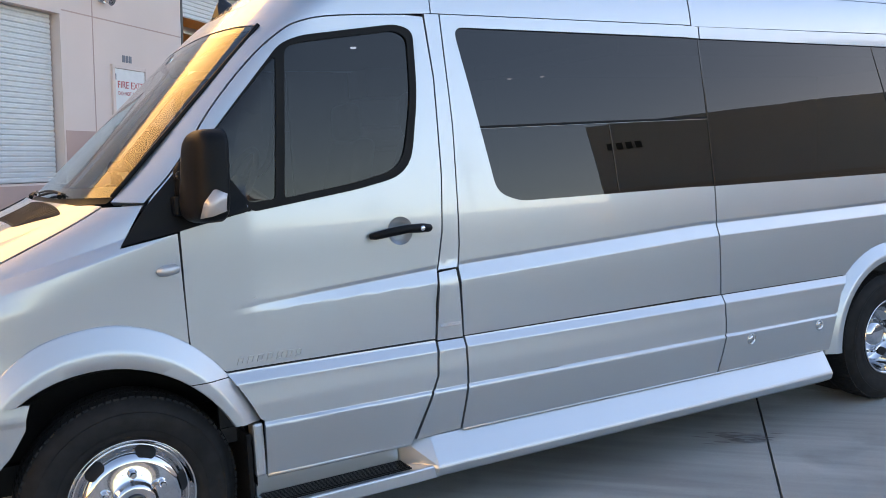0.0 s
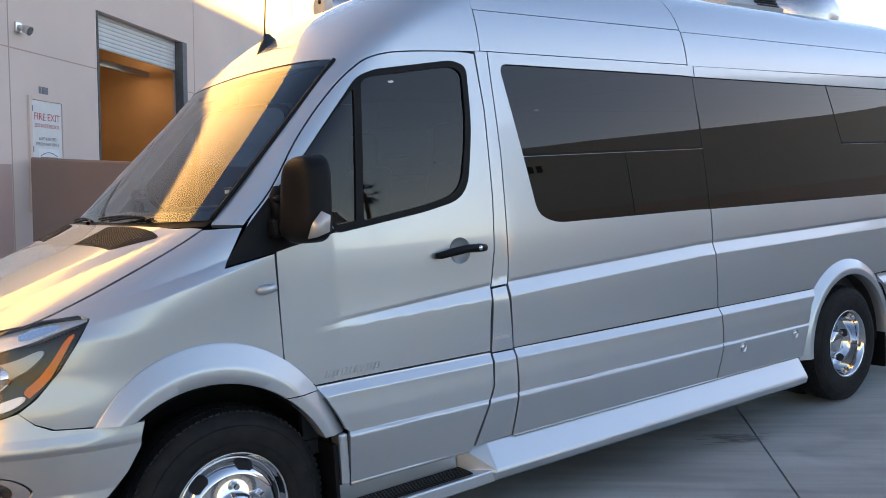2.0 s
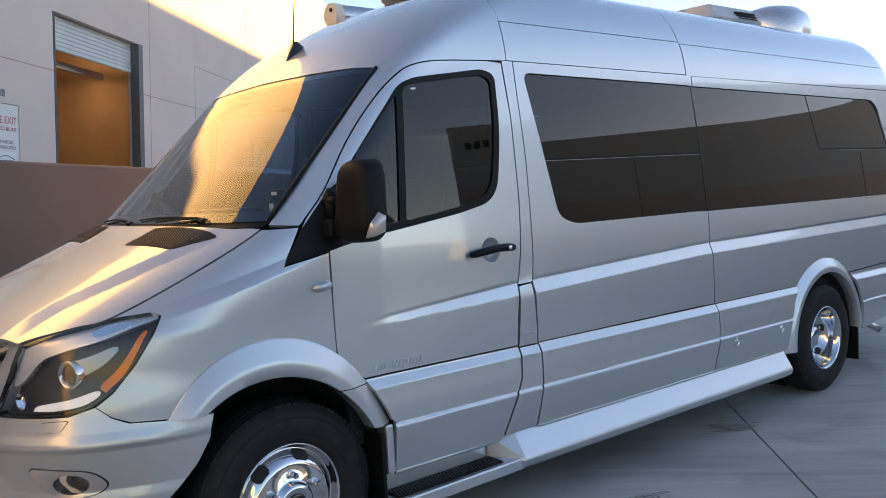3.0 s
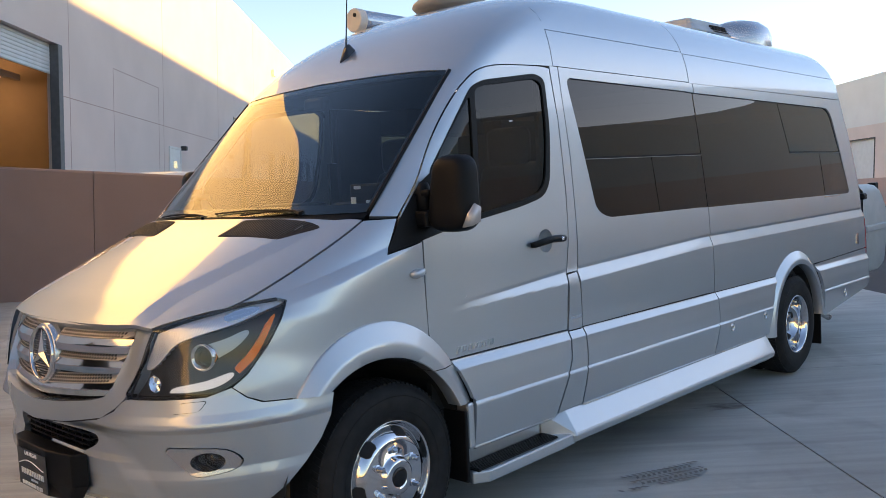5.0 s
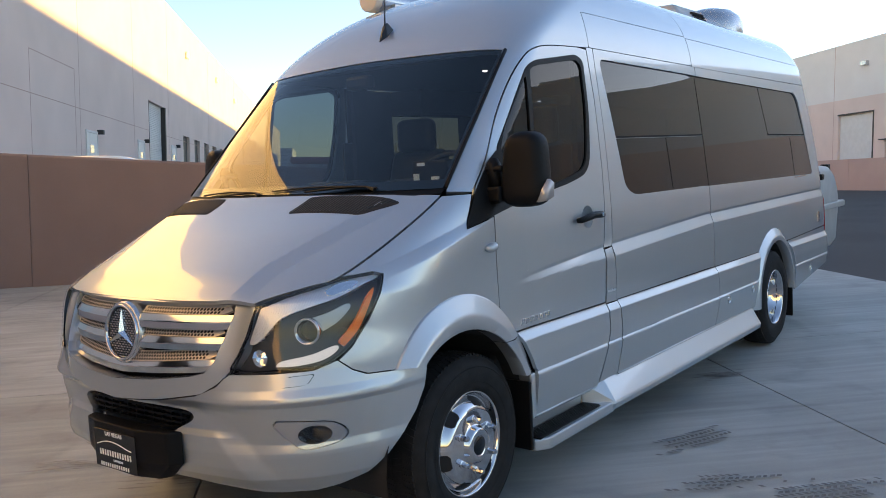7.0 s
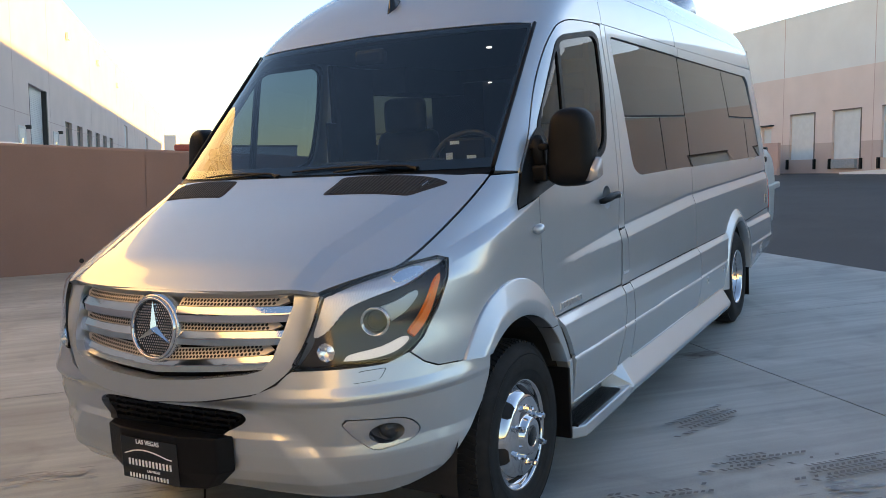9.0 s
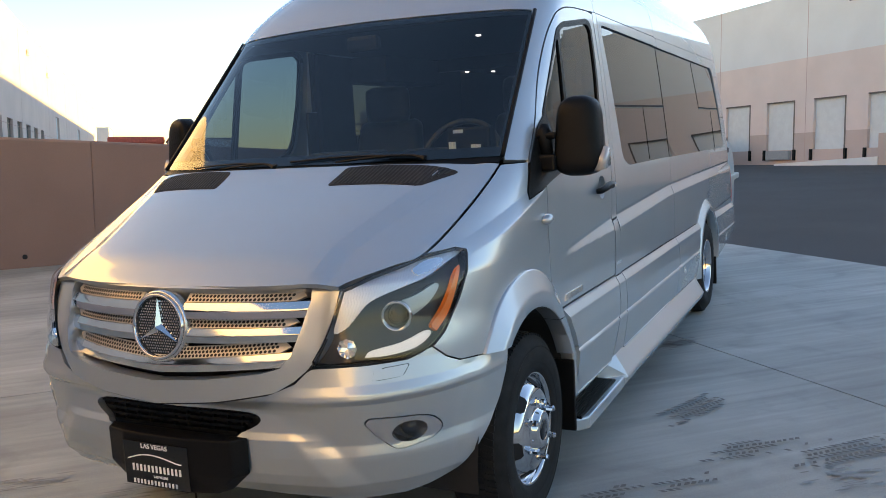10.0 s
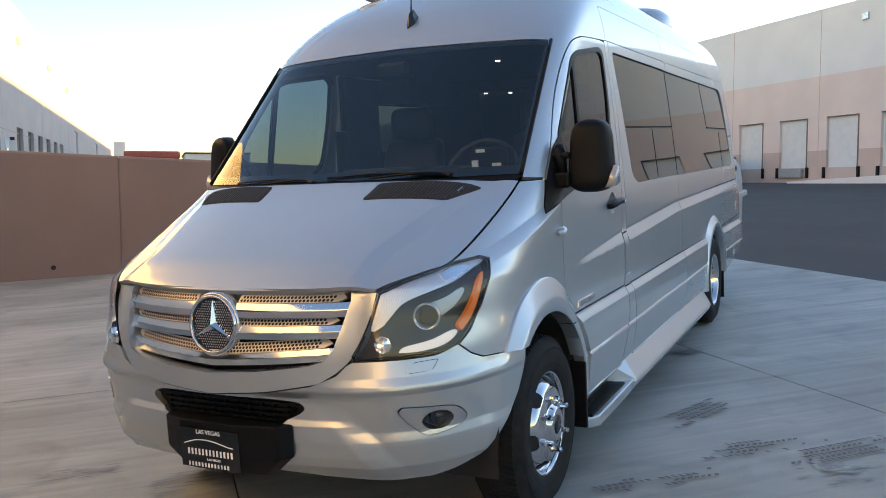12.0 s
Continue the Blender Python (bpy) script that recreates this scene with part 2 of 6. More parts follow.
def level_table(col):
    zs = [r[0] for r in LEVELS]
    vs = [r[col] for r in LEVELS]
    d = [(vs[i + 1] - vs[i]) / (zs[i + 1] - zs[i]) for i in range(len(zs) - 1)]
    m = [d[0]] + [0 if d[i - 1] * d[i] <= 0 else 2 * d[i - 1] * d[i] / (d[i - 1] + d[i]) for i in range(1, len(d))] + [d[-1]]
    out = []
    for k in range(1301):
        z = k * 0.0025
        i = max(0, min(len(zs) - 2, sum(1 for q in zs if q <= z) - 1))
        h = zs[i + 1] - zs[i]
        t = min(max((z - zs[i]) / h, 0), 1)
        out.append((2 * t ** 3 - 3 * t * t + 1) * vs[i] + (t ** 3 - 2 * t * t + t) * h * m[i] + (3 * t * t - 2 * t ** 3) * vs[i + 1] + (t ** 3 - t * t) * h * m[i + 1])
    return out


TABLE = [None] + [level_table(c) for c in (1, 2, 3, 4)]


def lv(col, z):
    f = min(max(z, 0), 3.24) / 0.0025
    i = int(f)
    t = TABLE[col]
    return t[i] + (t[i + 1] - t[i]) * (f - i)


def front_x(y, z, n=3.0):
    w = lv(2, z)
    q = min(abs(y) / max(w, 1e-6), 1.0)
    return lv(1, z) + lv(3, z) * (1 - (1 - q ** n) ** (1 / n))


def half_width(x, z, n=3.0):
    w, xf, d = lv(2, z), lv(1, z), lv(3, z)
    if x < xf + d:
        w *= (1 - min(max((xf + d - x) / d, 0), 1) ** n) ** (1 / n)
    xr = lv(4, z)
    if x > xr - 0.35:
        w *= (1 - min((x - xr + 0.35) / 0.35, 1) ** 3.5) ** (1 / 3.5)
    return w


def top_z(x, y):
    lo, hi = 0.9, 2.72
    for _ in range(34):
        mid = (lo + hi) / 2
        if abs(y) < half_width(x, mid):
            lo = mid
        else:
            hi = mid
    return lo


def ease(a, b, t):
    t = min(max((t - a) / (b - a), 0), 1)
    return t * t * (3 - 2 * t)


def ramp(a, b, t, soft=0.12):
    """A straight rise from a to b with slightly rounded ends."""
    t = (t - a) / (b - a)
    if t <= -soft:
        return 0.0
    if t >= 1 + soft:
        return 1.0
    if t < soft:
        return (t + soft) ** 2 / (4 * soft)
    if t > 1 - soft:
        return 1 - (1 + soft - t) ** 2 / (4 * soft)
    return t


def crease_z(x):
    """Height of the pressed line along the flank."""
    return 1.03 + 0.065 * (x - 0.43) / 0.84 if x < 1.3 else 1.097 + 0.045 * min(x - 1.3, 1.5) + 0.012 * max(0, x - 2.8)


def scoop_z(x):
    """Height of the pressed line on the front fender."""
    return 1.17 + 0.27 * (x + 0.5)


def crease(x, z):
    """The pressed lines along the flank: a shelf below the waist line and a scoop on the fender."""
    o = 0.0
    if x > 0.35:
        zc = crease_z(x)
        w = 0.022 + 0.038 * ease(0.4, 1.6, x)
        o += 0.015 * ramp(0.4, 1.5, x) * ramp(zc + 0.002, zc - w, z, 0.03) * (1 - 0.8 * ramp(zc - w, zc - 0.34, z))
        o -= 0.0045 * ramp(0.4, 0.9, x) * ramp(zc + 0.020, zc + 0.003, z, 0.05) * ramp(zc - w, zc + 0.002, z, 0.03)
    if -0.6 < x < 0.5:
        zc = scoop_z(x)
        fall = ramp(zc + 0.012, zc - 0.030, z, 0.06) * ease(-0.55, -0.15, x)
        if fall > 0:
            flat = half_width(x, 0.95) - half_width(x, z)
            o += fall * (0.008 * (1 - ease(0.15, 0.30, x)) * (1 - ease(zc - 0.04, zc - 0.3, z)) + 0.6 * max(0.0, flat) * ease(0.9, 1.0, z))
    return o


def rake(x):
    """The tail sits a little lower than the nose."""
    return -0.0115 * max(0.0, x - 0.5)


def side_map(s, lift=0.0, form=None):
    def f(x, z):
        return Vector((x, s * (half_width(x, z) + crease(x, z) + lift + (form(x, z) if form else 0)), z + rake(x)))
    return f


def sheared(loops, fmap, line):
    """Outlines and map taken from a sloping line, so that the net runs along it."""
    return [[(x, z - line(x)) for x, z in lp] for lp in loops], lambda x, w: fmap(x, w + line(x))


def front_map(lift=0.0, form=None):
    def f(y, z):
        return Vector((front_x(y, z) - lift - (form(y, z) if form else 0), y, z))
    return f


def top_map(lift=0.0, form=None):
    def f(x, y):
        return Vector((x, y, top_z(x, y) + lift + (form(x, y) if form else 0) + rake(x)))
    return f


PC = 0.6


def polar_map(lift=0.0, form=None):
    """Round the nose: degrees from straight ahead (left is negative) and height."""
    def f(a, z):
        c, s = math.cos(radians(a)), math.sin(radians(a))
        lo, hi = 0.0, 3.0
        for _ in range(30):
            mid = (lo + hi) / 2
            x, y = PC - mid * c, mid * s
            if abs(y) < lv(2, z) and x > front_x(y, z):
                lo = mid
            else:
                hi = mid
        r = lo + lift + (form(a, z) if form else 0)
        return Vector((PC - r * c, r * s, z))
    return f


from mathutils.geometry import tessellate_polygon


def shrunk(loop, d):
    """The outline drawn in by d, so that neighbours leave a shut line."""
    area = sum(loop[i - 1][0] * loop[i][1] - loop[i][0] * loop[i - 1][1] for i in range(len(loop)))
    sg = 1 if area > 0 else -1
    out = []
    n = len(loop)
    for i in range(n):
        p, a, c = Vector(loop[i]), Vector(loop[i - 1]), Vector(loop[(i + 1) % n])
        e1, e2 = (p - a), (c - p)
        if e1.length < 1e-6 or e2.length < 1e-6:
            out.append(loop[i])
            continue
        n1, n2 = Vector((-e1.y, e1.x)).normalized() * sg, Vector((-e2.y, e2.x)).normalized() * sg
        k = n1 + n2
        k = k.normalized() / max(0.5, k.normalized().dot(n1)) if k.length > 1e-3 else n1
        q = p + k * d
        out.append((q.x, q.y))
    return out


def panel(name, loops, fmap, mat, parent, step=(0.06, 0.06), thick=0.02, label="", e=0.003, inset=0.0012, bow=None):
    """A pressed panel: a flat outline (with holes), cut to a fine net, laid on the body by fmap and turned in at its rim."""
    if mat is PAINT and step[0] < 0.3 and inset:
        loops = [shrunk(loops[0], inset)] + list(loops[1:])
    tris = tessellate_polygon([[Vector((*p, 0)) for p in lp] for lp in loops])
    flat = [p for lp in loops for p in lp]
    bm = bmesh.new()
    vs = [bm.verts.new((*p, 0)) for p in flat]
    for t in tris:
        try:
            bm.faces.new([vs[i] for i in t])
        except ValueError:
            pass
    for ax in (0, 1):
        lo, hi = min(p[ax] for p in flat), max(p[ax] for p in flat)
        k = math.floor(lo / step[ax]) + 1
        no = (1, 0, 0) if ax == 0 else (0, 1, 0)
        while k * step[ax] < hi - 1e-6:
            co = (k * step[ax], 0, 0) if ax == 0 else (0, k * step[ax], 0)
            bmesh.ops.bisect_plane(bm, geom=bm.verts[:] + bm.edges[:] + bm.faces[:], plane_co=co, plane_no=no, dist=1e-5)
            k += 1
    bmesh.ops.remove_doubles(bm, verts=bm.verts, dist=1e-5)
    bm.verts.ensure_lookup_table()
    pos, nor = [], []
    for v in bm.verts:
        a, b = v.co.x, v.co.y
        P = fmap(a, b)
        g = bow or fmap
        da = g(a + e * step[0] / 0.06, b) - g(a - e * step[0] / 0.06, b)
        db = g(a, b + e * step[1] / 0.06) - g(a, b - e * step[1] / 0.06)
        N = da.cross(db).normalized()
        if N.dot(P - Vector((min(max(P.x, 1.0), 5.2), 0, 1.0))) < 0:
            N = -N
        pos.append(P)
        nor.append(N)
    verts, faces, ln = list(pos), [], []
    for f in bm.faces:
        ids = [v.index for v in f.verts]
        c = (pos[ids[1]] - pos[ids[0]]).cross(pos[ids[2]] - pos[ids[1]])
        if c.dot(nor[ids[0]]) < 0:
            ids.reverse()
        faces.append(ids)
        ln += [nor[i] for i in ids]
    mid, back = {}, {}
    for ed in bm.edges:
        if len(ed.link_faces) != 1:
            continue
        a, b = ed.verts[0].index, ed.verts[1].index
        for i in (a, b):
            if i not in back:
                back[i] = len(verts)
                verts.append(pos[i] - nor[i] * thick)
        lf = ed.link_faces[0]
        cen = sum((pos[v.index] for v in lf.verts), Vector()) / len(lf.verts)
        out = ((pos[a] + pos[b]) / 2 - cen)
        q = [a, b, back[b], back[a]]
        fn = (verts[q[1]] - verts[q[0]]).cross(verts[q[2]] - verts[q[1]]).normalized()
        if fn.dot(out) < 0:
            q.reverse()
            fn = -fn
        faces.append(q)
        ln += [fn] * 4
    bm.free()
    me = bpy.data.meshes.new(name)
    me.from_pydata(verts, [], faces)
    me.polygons.foreach_set("use_smooth", [True] * len(me.polygons))
    if len(me.loops) == len(ln):
        me.normals_split_custom_set(ln)
    me.materials.append(mat)
    ob = new(name, me)
    ob.parent = parent
    if label:
        tagged(ob, label)
    return ob


# ---- ground ----
def ground_z(x, y):
    """The apron falls towards the near building; the asphalt climbs gently to the docks."""
    xx = min(max(x, -12), 14)
    yy = max(y, -6.66)
    z = 0.0118 * xx - 0.0462 * min(yy, 9)
    if y < -6.66:
        z += 0.03 * (min(-6.66 - y, 29.3))
    return z


def sheet(xs, ys, lift=0.0):
    bm = bmesh.new()
    g = [[bm.verts.new((x, y, ground_z(x, y) + lift)) for y in ys] for x in xs]
    for i in range(len(xs) - 1):
        for j in range(len(ys) - 1):
            bm.faces.new((g[i][j], g[i + 1][j], g[i + 1][j + 1], g[i][j + 1]))
    return bm


ground = tagged(link("ground", sheet([-900, -300, -100, -40, -12, 14, 40, 100, 300, 900], [-900, -300, -100, -36, -6.66, 9, 40, 100, 300, 900], -0.03), ASPHALT), "dark grey asphalt yard reaching to the horizon", "ground", kind="structure")

WX0 = 10.42
# concrete slabs with saw-cut joints
pavement = tagged(new("pavement"), "pale grey concrete apron with saw-cut joints and tyre marks", "pavement", kind="structure")
for cx in range(-4, 2):
    for cy in range(-1, 4):
        x0, x1 = 2.55 + cx * 4.6, 2.55 + (cx + 1) * 4.6
        y0, y1 = (-6.66, -2.99) if cy == -1 else (-2.99 + cy * 3.6, -2.99 + (cy + 1) * 3.6)
        if x0 > 10.2 or y0 > 7.9:
            continue
        x1, y1 = min(x1, WX0), min(y1, 7.95)
        g = 0.006
        bm = bmesh.new()
        r = 0.012
        vs = [bm.verts.new((x, y, ground_z(x, y))) for x, y in ((x0 + g, y0 + g), (x1 - g, y0 + g), (x1 - g, y1 - g), (x0 + g, y1 - g))]
        f = bm.faces.new(vs)
        bmesh.ops.inset_region(bm, faces=[f], thickness=r)
        for v in vs:
            v.co.z -= 0.006
        rim = [e for e in bm.edges if len(e.link_faces) == 1]
        ex = bmesh.ops.extrude_edge_only(bm, edges=rim)
        for v in ex["geom"]:
            if isinstance(v, bmesh.types.BMVert):
                v.co.z -= 0.06
        part("slab", bm, CONCRETE, pavement)

# ---- low wall across the yard ----
WX = 10.42
wall = tagged(new("wall_yard"), "painted brown masonry yard wall with a rounded cap and joints", "wall", kind="structure")


def wall_top(y):
    return 1.83 + 0.047 * y


def wall_piece(y0, y1):
    bm = bmesh.new()
    for (ya, yb) in ((y0 + 0.006, y1 - 0.006),):
        prof = [(0, -0.3), (0, -0.04), (-0.012, -0.012), (-0.035, 0), (-0.165, 0), (-0.188, -0.012), (-0.2, -0.04), (-0.2, -0.3)]
        rows = []
        for y in (ya, yb):
            t = wall_top(y)
            rows.append([bm.verts.new((WX - p[0], y, (t + p[1]) if p[1] > -0.2 else ground_z(WX, y) - 0.05)) for p in prof])
        n = len(prof)
        for i in range(n):
            j = (i + 1) % n
            bm.faces.new((rows[0][i], rows[0][j], rows[1][j], rows[1][i]))
        bm.faces.new(rows[0])
        bm.faces.new(rows[1][::-1])
    bmesh.ops.recalc_face_normals(bm, faces=bm.faces)
    return bm


ends = [-8.05, -4.85, -1.65, 1.55, 4.75, 7.8]
for a, b in zip(ends, ends[1:]):
    part("wall_panel", wall_piece(a, b), WALLPAINT, wall)
for a in ends[1:-1]:
    part("joint_filler", boxes((WX + 0.02, WX + 0.18, a - 0.007, a + 0.007, ground_z(WX, a) - 0.05, wall_top(a) - 0.03)), WALLPAINT, wall)
for y in (2.55,):
    part("drain_hole", lathe([(0.0, 0), (0.035, 0.0), (0.04, -0.004), (0.04, -0.05)], Matrix.Translation((WX - 0.002, y, ground_z(WX, y) + 0.16)) @ pose(0, 0, 0, 0, -90, 0), 16), GAP, wall)


# ---- the near building beyond the wall ----
FY = 8.0
near = tagged(new("building_near"), "pale pink tilt-up concrete warehouse with roll-up doors", "building", kind="structure")


def facade(name, y, holes, x0, x1, z0, z1, thick, mat, parent, out=-1):
    """A wall along X with rectangular openings; its face is at y and looks to out."""
    xs = sorted({x0, x1, *[h[0] for h in holes], *[h[1] for h in holes]})
    zs = sorted({z0, z1, *[h[2] for h in holes], *[h[3] for h in holes]})
    bm = bmesh.new()
    vd = {}

    def vert(x, z, k):
        if (x, z, k) not in vd:
            vd[(x, z, k)] = bm.verts.new((x, y - out * thick * k, z))
        return vd[(x, z, k)]

    def solid(i, j):
        if i < 0 or j < 0 or i >= len(xs) - 1 or j >= len(zs) - 1:
            return False
        cx, cz = (xs[i] + xs[i + 1]) / 2, (zs[j] + zs[j + 1]) / 2
        return not any(h[0] < cx < h[1] and h[2] < cz < h[3] for h in holes)

    for i in range(len(xs) - 1):
        for j in range(len(zs) - 1):
            if not solid(i, j):
                continue
            a, b, c, d = xs[i], xs[i + 1], zs[j], zs[j + 1]
            for k in (0, 1):
                bm.faces.new([vert(a, c, k), vert(b, c, k), vert(b, d, k), vert(a, d, k)])
            for (di, dj, p, q) in ((-1, 0, (a, c), (a, d)), (1, 0, (b, c), (b, d)), (0, -1, (a, c), (b, c)), (0, 1, (a, d), (b, d))):
                if not solid(i + di, j + dj):
                    bm.faces.new([vert(*p, 0), vert(*q, 0), vert(*q, 1), vert(*p, 1)])
    bmesh.ops.recalc_face_normals(bm, faces=bm.faces)
    return part(name, bm, mat, parent)


JAMBGREY = material("grey_steel_jamb", (0.13, 0.125, 0.13), 0.6, 0.2, vary=0.1)
ROLL = (13.03, 17.0, 1.2, 5.34)
LEFT = (5.6, 9.36, 1.15, 4.05)
FARD = (36.3, 40.2, 1.2, 5.5)
SLOTS = [(45.5 + 4.05 * i, 47.7 + 4.05 * i, 1.2, 4.45) for i in range(6)] + [(77.5, 80.5, 1.2, 6.1), (102, 106, 1.2, 6.1), (118, 121, 1.2, 4.4), (125, 128, 1.2, 4.4), (132, 135, 1.2, 4.4)]
NB0, NB1, NTOP, NBASE = -30.0, 143.0, 10.9, -0.7
facade("wall", FY, [ROLL, LEFT, FARD, *SLOTS, (-14, -10, 1.2, 5.3), (-4, 0, 1.2, 5.3)], NB0, NB1, NBASE, NTOP, 0.3, STUCCO, near)
part("back_wall", boxes((NB0, NB1, FY + 34, FY + 34.3, NBASE, NTOP), (NB0, NB0 + 0.3, FY + 0.3, FY + 34, NBASE, NTOP), (NB1 - 0.3, NB1, FY + 0.3, FY + 34, NBASE, NTOP)), STUCCO, near)
part("roof", boxes((NB0 + 0.3, NB1 - 0.3, FY + 0.3, FY + 34, NTOP - 1.0, NTOP - 0.8)), STUCCO2, near)
part("inner_floor", boxes((NB0 + 0.3, NB1 - 0.3, FY + 0.3, FY + 34, 0.95, 1.19)), CONCRETE, near)
part("inner_wall", boxes((5.0, 25, FY + 9.0, FY + 9.2, 1.2, 9.8)), WAREHOUSE, near, "tan inner wall seen through the open door")
part("inner_wall", boxes((25.0, 25.2, FY + 0.31, FY + 9.2, 1.2, 9.8)), WAREHOUSE, near)


def shutter(x0, x1, z0, z1, y, parent, open_to=None):
    """A slatted roll-up door: only its visible curtain."""
    n = max(6, int((z1 - z0) / 0.085))
    h = (z1 - z0) / n
    s = part("shutter", boxes((x0, x1, y + 0.004, y + 0.02, z0, z1)), SHUTTER, parent, "pale slatted roll-up door")
    bm = bmesh.new()
    prof = [(0.0, 0.0), (-0.018, h * 0.25), (-0.018, h * 0.75), (0.0, h)]
    lo = [bm.verts.new((x0, y + p[0], p[1])) for p in prof]
    hi = [bm.verts.new((x1, y + p[0], p[1])) for p in prof]
    for k in range(3):
        bm.faces.new((lo[k], hi[k], hi[k + 1], lo[k + 1]))
    bm.faces.new(lo)
    bm.faces.new(hi)
    first = part("slat", bm, SHUTTER, s)
    first.location = (0, 0, z0)
    for i in range(1, n):
        slat = new("slat", first.data)
        slat.parent = s
        slat.location = (0, 0, z0 + i * h)
    return s


shutter(13.06, 16.95, 4.62, 5.34, FY + 0.2, near)
shutter(5.63, 9.33, 1.16, 4.05, FY + 0.2, near)
shutter(36.3, 40.2, 1.2, 5.5, FY + 0.2, near)
for s in SLOTS:
    part("dark_door", boxes((s[0], s[1], FY + 0.16, FY + 0.22, s[2], s[3])), SHUTTER if s[1] - s[0] > 2.9 else DARKFRAME, near)
for o in (ROLL, FARD):
    part("jamb", boxes((o[0] - 0.02, o[0] + 0.06, FY - 0.01, FY + 0.19, o[2], o[3] - 0.002), bevel=0.01), DARKFRAME, near)
    part("jamb", boxes((o[1] - 0.1, o[1] + 0.14, FY - 0.03, FY + 0.19, o[2], o[3] - 0.002), bevel=0.01), JAMBGREY if o is ROLL else DARKFRAME, near)
# scored panel lines of the tilt-up wall
for x in (10.2, 17.6, 25.4, 33.3, 41.2, 56, 72, 88, 104, 120):
    part("panel_joint", boxes((x - 0.012, x + 0.012, FY - 0.004, FY + 0.03, NBASE, NTOP - 0.02)), PINK, near)
for a, b in ((9.4, 13.0), (17.2, 36.2), (40.4, 142)):
    part("score_line", boxes((a, b, FY - 0.004, FY + 0.02, 4.11, 4.135)), PINK, near)
part("score_line", boxes((20.65, 20.675, FY - 0.004, FY + 0.02, 1.3, 5.34), (24.86, 24.885, FY - 0.004, FY + 0.02, 1.3, 5.34), (20.675, 24.86, FY - 0.004, FY + 0.02, 5.32, 5.345)), PINK, near)
part("painted_band", boxes((9.4, 10.17, FY - 0.005, FY + 0.02, NBASE, 2.06), (NB0, 5.6, FY - 0.005, FY + 0.02, NBASE, 2.06), (5.6, 9.4, FY - 0.005, FY + 0.02, NBASE, 1.12)), PINK, near)

# ---- the dock building across the asphalt ----
DY = -36.0
DOCKBAND = material("dusty_pink_band", (0.53, 0.405, 0.345), 0.9, vary=0.04, scale=0.6, fine=0.05, fine_scale=60, bump=0.1)
DOCKTRIM = material("brown_door_trim", (0.16, 0.125, 0.11), 0.7, vary=0.1)
STEELGREY = material("dull_grey_steel", (0.30, 0.31, 0.31), 0.7, 0.0, vary=0.1)
dock = tagged(new("building_docks"), "long shaded warehouse with white dock doors", "building", kind="structure")
DOORS = []
for i in range(-8, 3):
    x = 34.1 + 3.98 * i
    if i < 0 and (i % 5 in (0, 1)):
        continue
    DOORS.append((x, x + 2.45, 2.2, 5.15))
DOORS += [(48.7, 52.6, 1.5, 6.45), (46.4, 47.4, 1.6, 4.35), (61.5, 65.4, 1.5, 6.45)]
DX0, DX1, DTOP = -2.0, 148.0, 11.4
facade("upper_wall", DY, [], DX0, DX1, 7.55, DTOP, 0.3, STUCCO2, dock, out=1)
facade("middle_wall", DY, [(d[0], d[1], 3.2, d[3]) for d in DOORS], DX0, DX1, 3.2, 7.55, 0.3, STUCCO, dock, out=1)
facade("lower_wall", DY, [(d[0], d[1], d[2], 3.2) for d in DOORS], DX0, DX1, 0.2, 3.2, 0.3, DOCKBAND, dock, out=1)
part("back_wall", boxes((DX0, DX1, DY - 40, DY - 39.7, 0, DTOP), (DX0, DX0 + 0.3, DY - 39.7, DY - 0.3, 0, DTOP), (DX1 - 0.3, DX1, DY - 39.7, DY - 0.3, 0, DTOP)), STUCCO2, dock)
part("roof", boxes((DX0 + 0.3, DX1 - 0.3, DY - 39.7, DY - 0.3, DTOP - 0.9, DTOP - 0.7)), STUCCO2, dock)
for d in DOORS:
    part("dock_door", boxes((d[0], d[1], DY - 0.25, DY - 0.17, d[2], d[3])), SHUTTER, dock, "white sectional dock door")
    if d[1] - d[0] < 1.2:
        part("door_hood", boxes((d[0] - 0.25, d[1] + 0.25, DY, DY + 0.3, d[3] + 0.15, d[3] + 0.22), bevel=0.01), DARKFRAME, dock)
    elif d[1] - d[0] > 3:
        part("door_trim", boxes((d[0] - 0.12, d[0], DY - 0.1, DY + 0.03, d[2], d[3]), (d[0] - 0.12, d[1] + 0.05, DY - 0.1, DY + 0.05, d[3], d[3] + 0.1)), DARKFRAME, dock)
    elif d[0] > 20:
        for x in (d[0] - 0.16, d[1] + 0.0):
            part("bumper", boxes((x, x + 0.16, DY, DY + 0.14, d[2] - 0.62, d[2] + 0.02), bevel=0.02), PLASTIC, dock, "black rubber dock bumper")
for x in (37.2, 45.2, 29.4, 53.2):
    part("panel_joint", boxes((x - 0.02, x + 0.02, DY - 0.02, DY + 0.006, 0.4, DTOP - 0.02)), PINK, dock)
for d in DOORS[:-3]:
    part("door_trim", boxes((d[0] - 0.0, d[0] + 0.09, DY - 0.16, DY + 0.02, d[2], d[3]), (d[0] + 0.09, d[1], DY - 0.16, DY + 0.02, d[3] - 0.06, d[3])), DOCKTRIM, dock, "dark door seal")
bm = bmesh.new()
ramp_lo = [bm.verts.new(p) for p in ((37.9, DY, 1.0), (37.9, DY + 1.6, 1.0), (30.3, DY + 1.6, 1.0), (30.3, DY, 1.0))]
ramp_hi = [bm.verts.new(p) for p in ((37.9, DY, 1.42), (37.9, DY + 1.6, 1.38), (30.3, DY + 1.6, 1.72), (30.3, DY, 1.78))]
